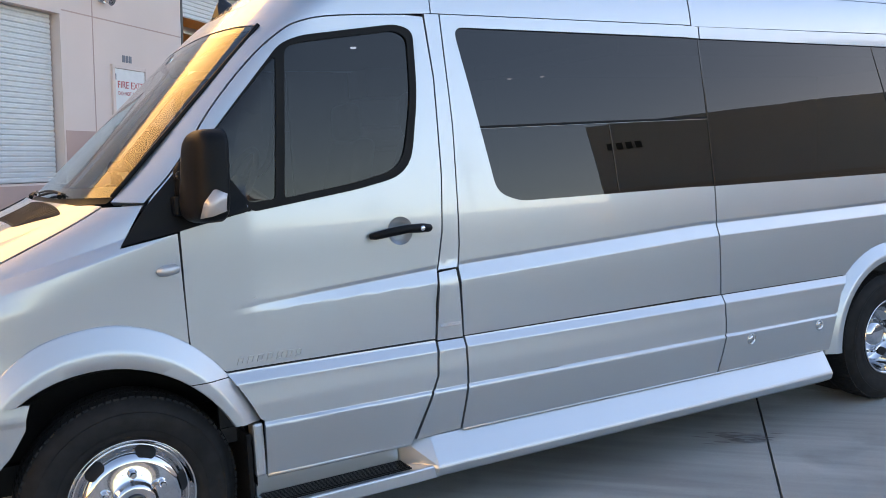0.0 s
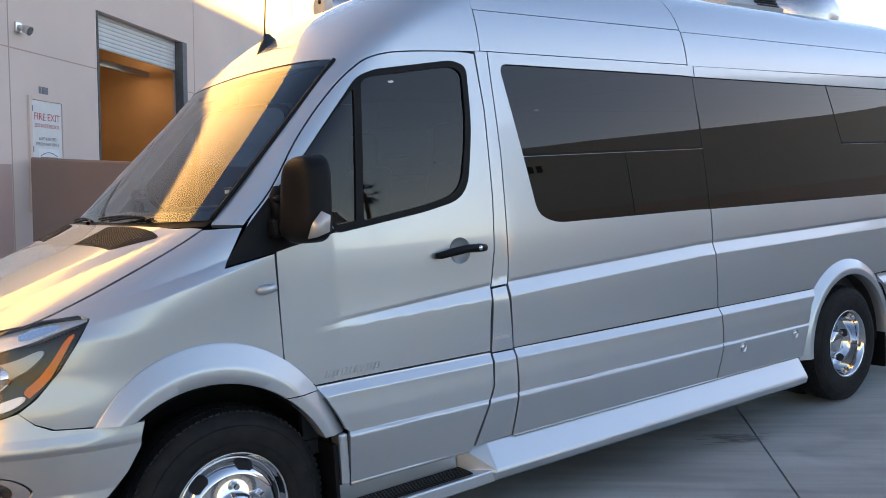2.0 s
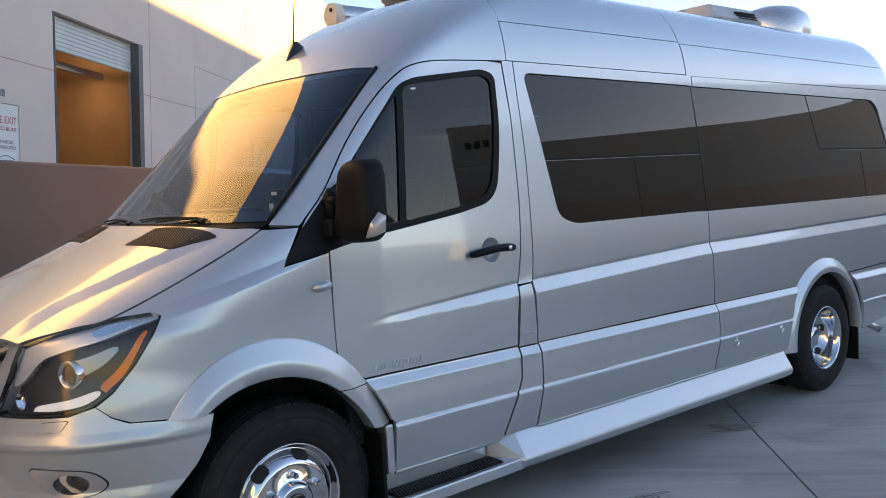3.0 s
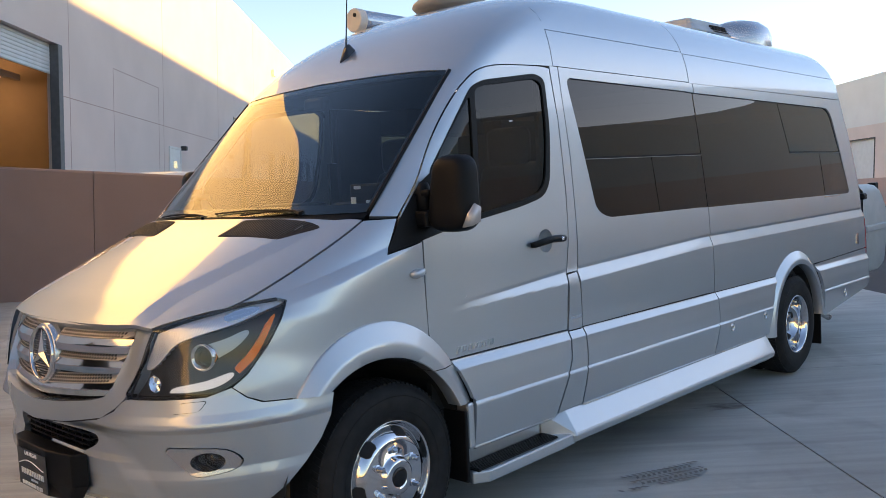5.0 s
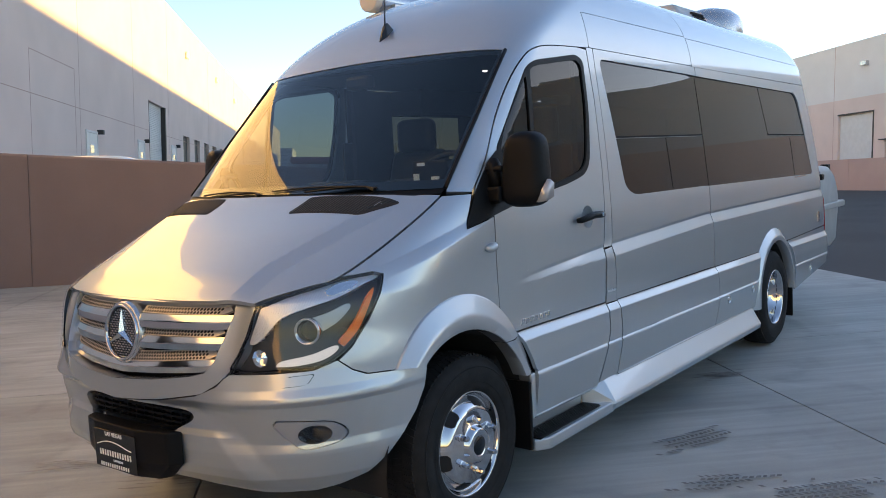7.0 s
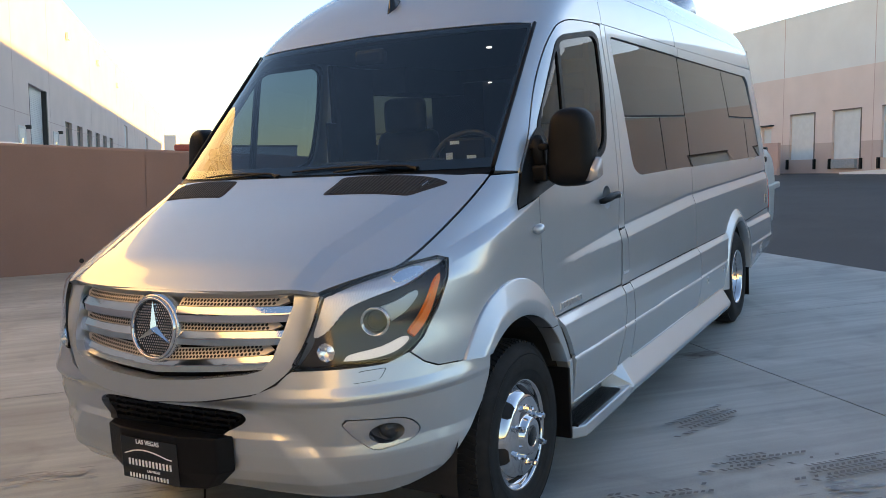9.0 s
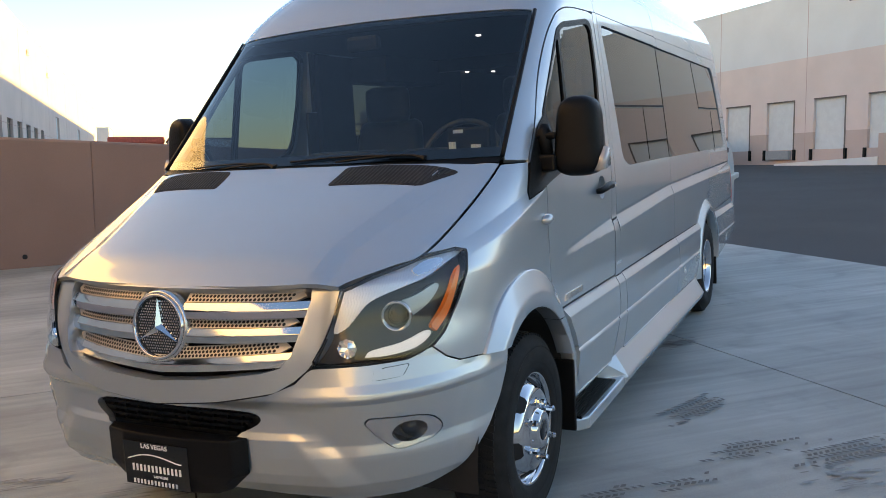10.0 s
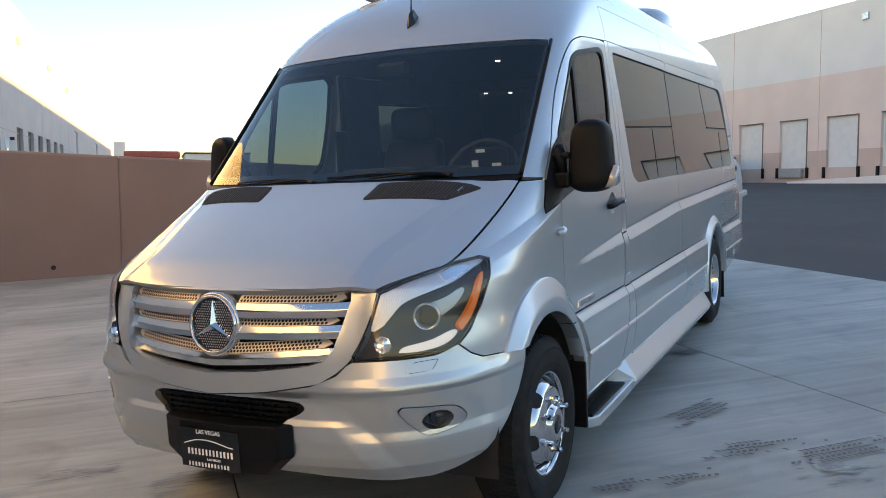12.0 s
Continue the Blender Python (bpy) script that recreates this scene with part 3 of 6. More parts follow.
bm.faces.new(ramp_hi)
for i in range(4):
    j = (i + 1) % 4
    bm.faces.new((ramp_lo[i], ramp_lo[j], ramp_hi[j], ramp_hi[i]))
bmesh.ops.recalc_face_normals(bm, faces=bm.faces)
part("dock_ramp", bm, STUCCO2, dock, "pale concrete ramp along the docks")
part("ramp_wall", boxes((18.0, 30.28, DY + 1.3, DY + 1.6, 1.0, 2.9), bevel=0.02), DOCKBAND, dock, "low ramp wall")
x = 34.1 + 3.98
part("dock_leveller", boxes((x + 0.25, x + 2.2, DY - 0.1, DY + 0.25, 1.62, 2.16), bevel=0.02), STEELGREY, dock, "grey steel dock leveller")
screen = tagged(new("wall_screen"), "low brown-pink masonry screen wall before the docks", "wall", kind="structure")
for k in range(8):
    xa = 41.6 + 5.0 * k
    part("wall_panel", boxes((xa + 0.01, xa + 4.99, -33.2, -33.0, 0.6, 3.22), bevel=0.01), PINK, screen)


# ---- the van: painted panels ----
van = tagged(new("camper_van"), "silver high-roof camper van with tinted windows and chrome wheels", "van")
van.matrix_world = VAN
S2 = (-1, 1)
RAILGREY = material("dark_rail", (0.012, 0.012, 0.013), 0.6, 0.0, spec=0.1, vary=0.05)
UPPER = 0.72


def arc(cx, cz, r, a0, a1, n=14):
    return [(cx + r * math.cos(radians(a0 + (a1 - a0) * i / n)), cz + r * math.sin(radians(a0 + (a1 - a0) * i / n))) for i in range(n + 1)]


def shut(n=16):
    """Where the bonnet meets the fender, as (x, half y)."""
    return flow([(-0.845, 0.64), (-0.68, 0.757), (-0.57, 0.815), (-0.29, 0.852), (0.0, 0.872)], 5)


def lip(x0, x1):
    """The roof's shoulder line at UPPER from the centre."""
    n = max(3, int(abs(x1 - x0) / 0.03))
    return [(x0 + (x1 - x0) * i / n, top_z(x0 + (x1 - x0) * i / n, UPPER)) for i in range(n + 1)]


def hood_form(x, y):
    yl = 0.535 + 0.29 * max(0.0, x + 0.68)
    return 0.019 * ramp(yl + 0.07, yl, abs(y), 0.06) * ease(-0.97, -0.78, x) * (1 - ease(-0.22, -0.02, x))


hood_front = [(front_x(y, 1.112) + 0.004, y) for y in [-0.6 + 0.06 * i for i in range(21)]]
hood_back = [(front_x(y, 1.462) - 0.012, y) for y in [0.84 - 0.06 * i for i in range(29)]]
sh = shut()
hood_loop = hood_front + [(x, y - 0.004) for x, y in sh] + hood_back + [(x, -y + 0.004) for x, y in reversed(sh)]
hood = panel("bonnet", [hood_loop], top_map(0, hood_form), PAINT, van, (0.025, 0.0135), 0.02)

WS_SIDE = flow([(0.03, 1.462), (0.33, 1.775), (0.63, 2.108)], 6)
DOOR_TOP = flow([(0.135, 1.45), (0.26, 1.58), (0.40, 1.775), (0.56, 1.955), (0.68, 2.06), (0.78, 2.115), (0.95, 2.145), (1.33, 2.165)], 4)
ARCH_F, ARCH_R = (-0.04, 0.375), (4.325, 0.385)


def arch_out(a):
    return 0.564 + 0.100 * ease(25, 95, a) - 0.075 * ease(104, 150, a)


def arch_in(a):
    return 0.470 + 0.06 * ease(25, 120, a)


def front_ring(a0, a1, extra, n=14):
    out = []
    for i in range(n + 1):
        a = a0 + (a1 - a0) * i / n
        r = arch_out(a) + extra
        out.append((ARCH_F[0] + r * math.cos(radians(a)), ARCH_F[1] + r * math.sin(radians(a))))
    return out


SEAL = rounded([(0.69, 2.03), (0.78, 2.062), (1.19, 2.120), (1.268, 2.096), (1.260, 1.83), (1.195, 1.505), (0.95, 1.453), (0.52, 1.392), (0.33, 1.62)], [0.05, 0.03, 0.05, 0.06, 0.1, 0.14, 0.05, 0.02, 0.05])
MAIN = rounded([(0.705, 2.012), (0.77, 2.034), (1.182, 2.092), (1.237, 2.066), (1.228, 1.82), (1.16, 1.53), (0.95, 1.482), (0.645, 1.436)], [0.03, 0.03, 0.04, 0.05, 0.1, 0.12, 0.05, 0.02])
QUARTER = rounded([(0.668, 1.985), (0.42, 1.72), (0.37, 1.63), (0.51, 1.425), (0.61, 1.437)], [0.03, 0.02, 0.02, 0.02, 0.01])
BIGWIN = rounded([(1.467, 2.116), (5.33, 2.105), (5.42, 2.05), (5.67, 1.375), (5.6, 1.365), (1.725, 1.36), (1.612, 1.405)], [0.05, 0.06, 0.08, 0.04, 0.03, 0.11, 0.1])


HANDLE_BOWL = [(1.125 + 0.058 * math.cos((k + 0.37) * math.pi / 12), 1.2723 + 0.058 * math.sin((k + 0.37) * math.pi / 12)) for k in range(24)]


def fender_loop():
    up = [(x, top_z(x, y + 0.001)) for x, y in sh if x > -0.575]
    tri = [(0.128, 1.446), (0.035, 1.302), (0.233, 1.338), (0.2388, 0.975)]
    ring = front_ring(63.3, 138, -0.002, 16)
    pm = polar_map()
    edge = [(43.2, 0.8115), (38.2, 0.8235), (36.25, 0.848), (34.5, 0.888), (36.35, 0.93), (38.75, 1.018), (40.55, 1.108), (41.05, 1.175)]
    low = [(pm(a, z).x, z) for a, z in edge]
    lamp = [(low[-1][0] - 0.03, 1.187)]
    return up + tri + ring + low + lamp


def clad(x, z):
    """The lower cladding: its upper face leans out to catch the sky, its lower leaf starts with a bright ledge."""
    if z > 0.596:
        return 0.003 + 0.024 * ramp(0.796, 0.756, z, 0.10) + 0.006 * ease(0.756, 0.66, z)
    return 0.024 + 0.012 * ramp(0.594, 0.580, z) - 0.016 * (0.58 - min(z, 0.58)) / 0.2


def add_side(s):
    m, mc = side_map(s), side_map(s, 0, clad)
    panel("fender", *sheared([fender_loop()], m, scoop_z), PAINT, van, (0.0231, 0.0093))
    frame_loop = WS_SIDE + lip(front_x(UPPER, 2.1116) + 0.004, 1.362) + [(1.362, 2.172)] + [(x - 0.003, z + 0.004) for x, z in reversed(DOOR_TOP)]
    panel("pillar_frame", [frame_loop], m, PAINT, van, (0.05, 0.05), inset=0)
    door_loop = [(0.24, 0.97), (0.24, 1.342), (0.14, 1.445)] + DOOR_TOP[1:-1] + [(1.325, 2.155), (1.345, 1.9), (1.338, 1.5), (1.3195, 1.2617), (1.285, 1.09), (1.262, 0.95), (1.252, 0.805), (0.365, 0.805)] + front_ring(49, 62.7, -0.003, 5)
    door = panel("front_door", *sheared([door_loop, SEAL, HANDLE_BOWL], m, crease_z), PAINT, van, (0.022, 0.008), label="silver front door with a black window seal")
    panel("window_seal", [SEAL, MAIN, QUARTER], side_map(s, 0.004), PLASTIC, door, (0.06, 0.06), 0.02, "black rubber window seal")
    panel("window_glass", [MAIN], side_map(s, -0.004), CABGLASS, door, (0.1, 0.1), 0.004, "tinted door window")
    panel("quarter_glass", [QUARTER], side_map(s, -0.004), CABGLASS, door, (0.1, 0.1), 0.004, "tinted quarter window")
    panel("mirror_base", [rounded([(0.035, 1.308), (0.23, 1.343), (0.52, 1.40), (0.36, 1.64), (0.275, 1.585), (0.135, 1.44)], [0.005, 0.01, 0.02, 0.03, 0.02, 0.01])], side_map(s, 0.006), PLASTIC, door, (0.06, 0.06), 0.02, "black plastic mirror base")
    # pillar behind the door
    panel("door_pillar", [[(1.331, 2.1695), (1.403, 2.1695), (1.415, 1.7), (1.399, 1.2), (1.386, 1.097), (1.290, 1.093), (1.322, 1.25), (1.342, 1.5), (1.349, 1.9)]], m, PAINT, van, (0.06, 0.06))
    panel("sill_post", [[(1.29, 1.085), (1.376, 1.092), (1.385, 0.797), (1.257, 0.797)]], side_map(s, 0.003), PAINT, van, (0.06, 0.06))
    panel("sill_post", [[(1.258, 0.793), (1.385, 0.793), (1.38, 0.6), (1.345, 0.4), (1.13, 0.39), (1.2, 0.55), (1.243, 0.65)]], mc, PAINT, van, (0.08, 0.0095))
    # long flank panels with the one big window
    f1 = [(1.407, 2.1695), (2.908, 2.172), (2.908, 2.1105)] + ordered_left() + [(2.925, 1.362), (2.932, 0.80), (1.39, 0.80), (1.39, 1.09), (1.403, 1.2), (1.418, 1.7)]
    panel("flank_panel", *sheared([f1], m, crease_z), PAINT, van, (0.022, 0.008))
    f2 = [(2.914, 2.1105), (2.914, 2.172), (5.84, 2.19)] + [(5.9, 2.1), (6.0, 1.75), (6.1, 1.3), (6.14, 0.858)] + [(4.93, 0.826)] + arc(*ARCH_R, 0.57, 50, 130, 14) + [(3.94, 0.80), (2.938, 0.80), (2.931, 1.362)] + ordered_right()
    panel("flank_panel", *sheared([f2], m, crease_z), PAINT, van, (0.03, 0.008))
    win = panel("side_window", [BIGWIN], side_map(s, -0.001, window_lean), TINTED, van, (0.12, 0.08), 0.006, "long dark tinted flush side window", bow=side_map(s, -0.001, window_bow))
    panel("window_divider", [[(2.906, 2.108), (2.914, 2.108), (2.931, 1.366), (2.923, 1.366)]], side_map(s, 0.001, window_lean), GLOSSBLACK, win, (0.1, 0.06), 0.004)
    panel("window_divider", [[(4.30, 2.102), (4.306, 2.102), (4.42, 1.72), (4.414, 1.72)]], side_map(s, 0.001, window_lean), GLOSSBLACK, win, (0.1, 0.06), 0.004)
    panel("slider_rail", [[(1.545, 1.684), (2.912, 1.706), (2.912, 1.716), (1.54, 1.694)]], side_map(s, 0.002, window_lean), RAILGREY, win, (0.1, 0.06), 0.006, "thin dark slider rail")
    panel("rail_lip", [[(1.545, 1.681), (2.912, 1.703), (2.912, 1.7055), (1.544, 1.6835)]], side_map(s, 0.004, window_lean), STEELGREY, win, (0.1, 0.06), 0.006, "pale lip of the slider rail")
    panel("slider_rail", [[(4.42, 1.72), (5.53, 1.724), (5.525, 1.734), (4.42, 1.73)]], side_map(s, 0.002, window_lean), RAILGREY, win, (0.1, 0.06), 0.006, "thin dark slider rail")
    panel("rail_lip", [[(4.42, 1.717), (5.53, 1.721), (5.53, 1.7235), (4.42, 1.7195)]], side_map(s, 0.004, window_lean), STEELGREY, win, (0.1, 0.06), 0.006, "pale lip of the slider rail")
    for xa in (2.27, 5.05):
        panel("window_divider", [[(xa, 1.70), (xa + 0.006, 1.70), (xa + 0.03, 1.372), (xa + 0.024, 1.372)]], side_map(s, 0.001, window_lean), GLOSSBLACK, win, (0.1, 0.06), 0.004)
    # lower cladding, in its upright pieces
    panel("door_cladding", [[(0.362, 0.801), (1.250, 0.801), (1.235, 0.65), (1.19, 0.55), (1.11, 0.375), (0.487, 0.375), (0.485, 0.6), (0.470, 0.611), (0.449, 0.655), (0.426, 0.698), (0.40, 0.741)]], mc, PAINT, van, (0.08, 0.0095))
    panel("flank_cladding", [[(1.392, 0.7985), (2.935, 0.7985), (2.93, 0.585), (2.885, 0.392), (1.352, 0.392), (1.388, 0.6)]], mc, PAINT, van, (0.1, 0.0095))
    panel("flank_cladding", [[(2.941, 0.7985), (3.935, 0.799)] + [(3.85, 0.70), (3.80, 0.55), (3.775, 0.388), (2.893, 0.392), (2.937, 0.585)]], mc, PAINT, van, (0.13, 0.0093))
    panel("tail_cladding", [[(4.72, 0.816), (6.13, 0.852), (6.15, 0.75), (6.1, 0.62), (5.95, 0.50), (4.90, 0.37), (4.88, 0.5), (4.855, 0.6), (4.80, 0.71)]], mc, PAINT, van, (0.1, 0.0095))
    part("sill_lip", tube([(0.49, s * 0.985, 0.378), (1.1, s * 0.985, 0.378 + rake(1.1))], 0.011, 8), PAINT, van, smooth=True)
    part("sill_lip", tube([(1.36, s * 0.997, 0.393 + rake(1.36)), (2.5, s * 0.997, 0.393 + rake(2.5)), (3.72, s * 0.995, 0.392 + rake(3.72))], 0.006, 8), PAINT, van, smooth=True)
    # roof rails
    for a, b in ((1.366, 2.858), (2.864, 5.78)):
        zt = 2.19 if b > 3 else 2.172
        panel("roof_rail", [[(a, 2.171), (b + (0.13 if b > 3 else 0), zt + 0.005), (b + (0.08 if b > 3 else 0), 2.374), (a, 2.365)]], m, PAINT, van, (0.08, 0.04))
        panel("roof_rail", [[(a, 2.3680), (b + (0.07 if b > 3 else 0), 2.3780)] + list(reversed(lip(a, b)))], side_map(s, -0.003), PAINT, van, (0.08, 0.03), inset=0)


def window_lean(x, z):
    """The glass leans in towards its top, a little more to the rear."""
    return -0.010 * (z - 1.36) / 0.75


def window_bow(x, z):
    """The slight twist of the long pane: its upper edge turns up more to the rear."""
    return -0.0245 * (z - 1.36) / 0.75 * (1 + 0.33 * (x - 1.4))


def ordered_left():
    """The left half of the window outline, from its top middle round to its bottom middle."""
    a = [p for p in BIGWIN if p[0] < 2.9]
    return sorted(a, key=lambda p: math.atan2(p[1] - 1.75, p[0] - 2.6) % (2 * math.pi))


def ordered_right():
    a = [p for p in BIGWIN if p[0] >= 2.9]
    return sorted(a, key=lambda p: math.atan2(p[1] - 1.75, p[0] - 3.2))


for s in S2:
    add_side(s)
ys = [-UPPER + 0.06 * i for i in range(25)]
cap_front = [(front_x(y, 2.126 - 0.02 * abs(y)) + 0.004, y) for y in ys]
panel("roof_cap", [cap_front + [(1.362, UPPER), (1.362, -UPPER)]], top_map(), PAINT, van, (0.06, 0.05), inset=0)
panel("roof_panel", [[(1.366, -UPPER), (2.858, -UPPER), (2.858, UPPER), (1.366, UPPER)]], top_map(-0.003), PAINT, van, (0.1, 0.04))
panel("roof_panel", [[(2.864, -UPPER), (5.78, -UPPER), (5.78, UPPER), (2.864, UPPER)]], top_map(-0.003), PAINT, van, (0.1, 0.04))
# the tail
bm = bmesh.new()
rows = []
for z in [0.5 + 0.1 * i for i in range(22)]:
    if z > 2.66:
        break
    w = lv(2, z)
    ring = []
    for i in range(21):
        y = w * (-1 + i / 10)
        q = abs(y) / w
        ring.append(bm.verts.new((lv(4, z) - 0.36 * (1 - (1 - min(q, 0.9999) ** 3.5) ** (1 / 3.5)), y, z + rake(6.0))))
    rows.append(ring)
for a, b in zip(rows, rows[1:]):
    for i in range(20):
        bm.faces.new((a[i], a[i + 1], b[i + 1], b[i]))
bmesh.ops.recalc_face_normals(bm, faces=bm.faces)
part("tail_panel", bm, PAINT, van, smooth=True)
# floor and dark inner faces that close the body
part("underbody", boxes((-0.5, 5.9, -0.5, 0.5, 0.36, 0.46), (0.5, 3.7, -0.93, 0.93, 0.36, 0.5), (4.95, 5.8, -0.9, 0.9, 0.40, 0.5)), GAP, van)
for s in S2:
    for x0, x1, z0, z1, o in ((0.52, 3.8, 0.4, 1.34, 0.05), (4.95, 5.75, 0.5, 1.34, 0.05), (3.8, 4.95, 1.0, 1.34, 0.05), (1.27, 1.47, 1.3, 1.75, 0.06), (1.27, 1.47, 1.75, 2.1, 0.07), (0.45, 0.6, 0.5, 1.3, 0.06)):
        ya = lv(2, (z0 + z1) / 2) - o
        part("inner_lining", boxes((x0, x1, s * (ya - 0.02), s * ya, z0, z1)), GAP, van)

# windshield with its black edge
ws_top = [(y, 2.122 - 0.02 * abs(y)) for y in [0.815 - 0.0815 * i for i in range(21)]]
ws_low = [(y, 1.478) for y in [-0.865 + 0.0865 * i for i in range(21)]]
ws_in_top = [(y, 2.10 - 0.02 * abs(y)) for y in [0.795 - 0.0795 * i for i in range(21)]]
ws_in_low = [(y, 1.515) for y in [-0.845 + 0.0845 * i for i in range(21)]]


def glass_map(lift=0.0):
    """The windshield: one even sweep between cowl and roof."""
    z0, z1, z2 = 1.478, 1.80, 2.122

    def sweep(col, z):
        a, b, c = lv(col, z0), lv(col, z1), lv(col, z2)
        return a * (z - z1) * (z - z2) / ((z0 - z1) * (z0 - z2)) + b * (z - z0) * (z - z2) / ((z1 - z0) * (z1 - z2)) + c * (z - z0) * (z - z1) / ((z2 - z0) * (z2 - z1))

    def f(y, z):
        q = min(abs(y) / sweep(2, z), 1.0)
        return Vector((sweep(1, z) + sweep(3, z) * (1 - (1 - q ** 3) ** (1 / 3)) - lift, y, z))
    return f


windshield = panel("windshield", [ws_low + ws_top], glass_map(-0.002), WINDSHIELD, van, (0.06, 0.06), 0.004, "clear curved windshield reflecting sunlit wall", e=0.02)
panel("windshield_edge", [ws_low + ws_top, ws_in_low + ws_in_top], glass_map(-0.008), GLOSSBLACK, windshield, (0.06, 0.06), 0.003, "black printed glass edge")
for s in S2:
    fm = glass_map(0.003)
    part("windshield_trim", tube([fm(s * (0.868 - 0.05 * i / 12), 1.478 + 0.628 * i / 12) for i in range(13)], 0.009, 8), PLASTIC, windshield, "black windshield edge trim", True)
panel("cowl", [[(-0.86, 1.456), (0.86, 1.456), (0.865, 1.478), (-0.865, 1.478)]], front_map(-0.012), PLASTIC, van, (0.05, 0.02), 0.05, "black plastic cowl below the windshield")


# ---- arch flares ----
def flare(center, r_in, r_out, z0, z1, s, base, bulge, behind=False):
    """A rounded lip swept round a wheel opening, cut level at z0 behind and z1 in front; the radii may follow the angle."""
    bm = bmesh.new()
    prof = [(1.0, -0.01), (1.0, 0.20), (0.985, 0.25), (0.95, 0.29), (0.48, 0.88), (0.42, 0.95), (0.36, 0.985), (0.28, 1.0), (0.03, 0.98), (0.0, 0.90), (0.0, -0.6)]
    n = 44
    cols = []
    for f, o in prof:
        def rad(a):
            return r_in(a) + (r_out(a) - r_in(a)) * f
        a0, a1 = 20.0, (45.0 if behind else 160.0)
        for _ in range(12):
            a0 = math.degrees(math.asin(min(1, max(-1, (z0 - center[1]) / rad(a0)))))
            a1 = math.degrees(math.asin(min(1, max(-1, (z1 - center[1]) / rad(a1)))))
            if not behind:
                a1 = 180 - a1
        col = []
        for i in range(n + 1):
            a = a0 + (a1 - a0) * i / n
            x, z = center[0] + rad(a) * math.cos(radians(a)), center[1] + rad(a) * math.sin(radians(a))
            col.append(bm.verts.new((x, s * (base(x, z) + o * bulge), z + rake(x))))
        cols.append(col)
    for p, q in zip(cols, cols[1:]):
        for k in range(n):
            bm.faces.new((p[k], p[k + 1], q[k + 1], q[k]))
    bmesh.ops.recalc_face_normals(bm, faces=bm.faces)
    sharp = [e for e in bm.edges if len(e.link_faces) == 2 and e.calc_face_angle(0) > 0.7]
    bmesh.ops.split_edges(bm, edges=sharp)
    return bm


def flat_base(x, z):
    return min(half_width(max(x, -0.62), max(z, 0.5)), 0.975)


for s in S2:
    part("wheel_arch", flare(ARCH_F, arch_in, arch_out, 0.787, 0.812, s, flat_base, 0.046), PAINT, van, smooth=True)
    part("wheel_arch", flare(ARCH_F, arch_in, arch_out, 0.60, 0.783, s, flat_base, 0.046, True), PAINT, van, smooth=True)
    part("arch_foot", boxes((0.44, 0.483, s * 0.93, s * 1.006, 0.380, 0.594), bevel=0.012), PAINT, van)
    part("wheel_arch", flare(ARCH_R, lambda a: 0.468, lambda a: 0.572, 0.40, 0.36, s, flat_base, 0.048), PAINT, van, smooth=True)
    for c, r in ((ARCH_F, 0.5), (ARCH_R, 0.465)):
        bm = bmesh.new()
        n = 20
        vs = [[bm.verts.new((c[0] + r * math.cos(math.pi * (i / n * 1.06 - 0.03)), s * y, c[1] + rake(c[0]) + r * math.sin(math.pi * (i / n * 1.06 - 0.03)))) for i in range(n + 1)] for y in (0.95, 0.45)]
        for i in range(n):
            bm.faces.new((vs[0][i], vs[0][i + 1], vs[1][i + 1], vs[1][i]))
        bm.faces.new(vs[1])
        part("wheel_well", bm, GAP, van)
    # mud flaps
    part("mud_flap", boxes((0.41, 0.43, s * 0.74, s * 1.01, 0.235, 0.56), bevel=0.006), PLASTIC, van, "black rubber mud flap")
    part("mud_flap", boxes((4.80, 4.82, s * 0.70, s * 1.0, 0.10, 0.55), bevel=0.006), PLASTIC, van, "black rubber mud flap")


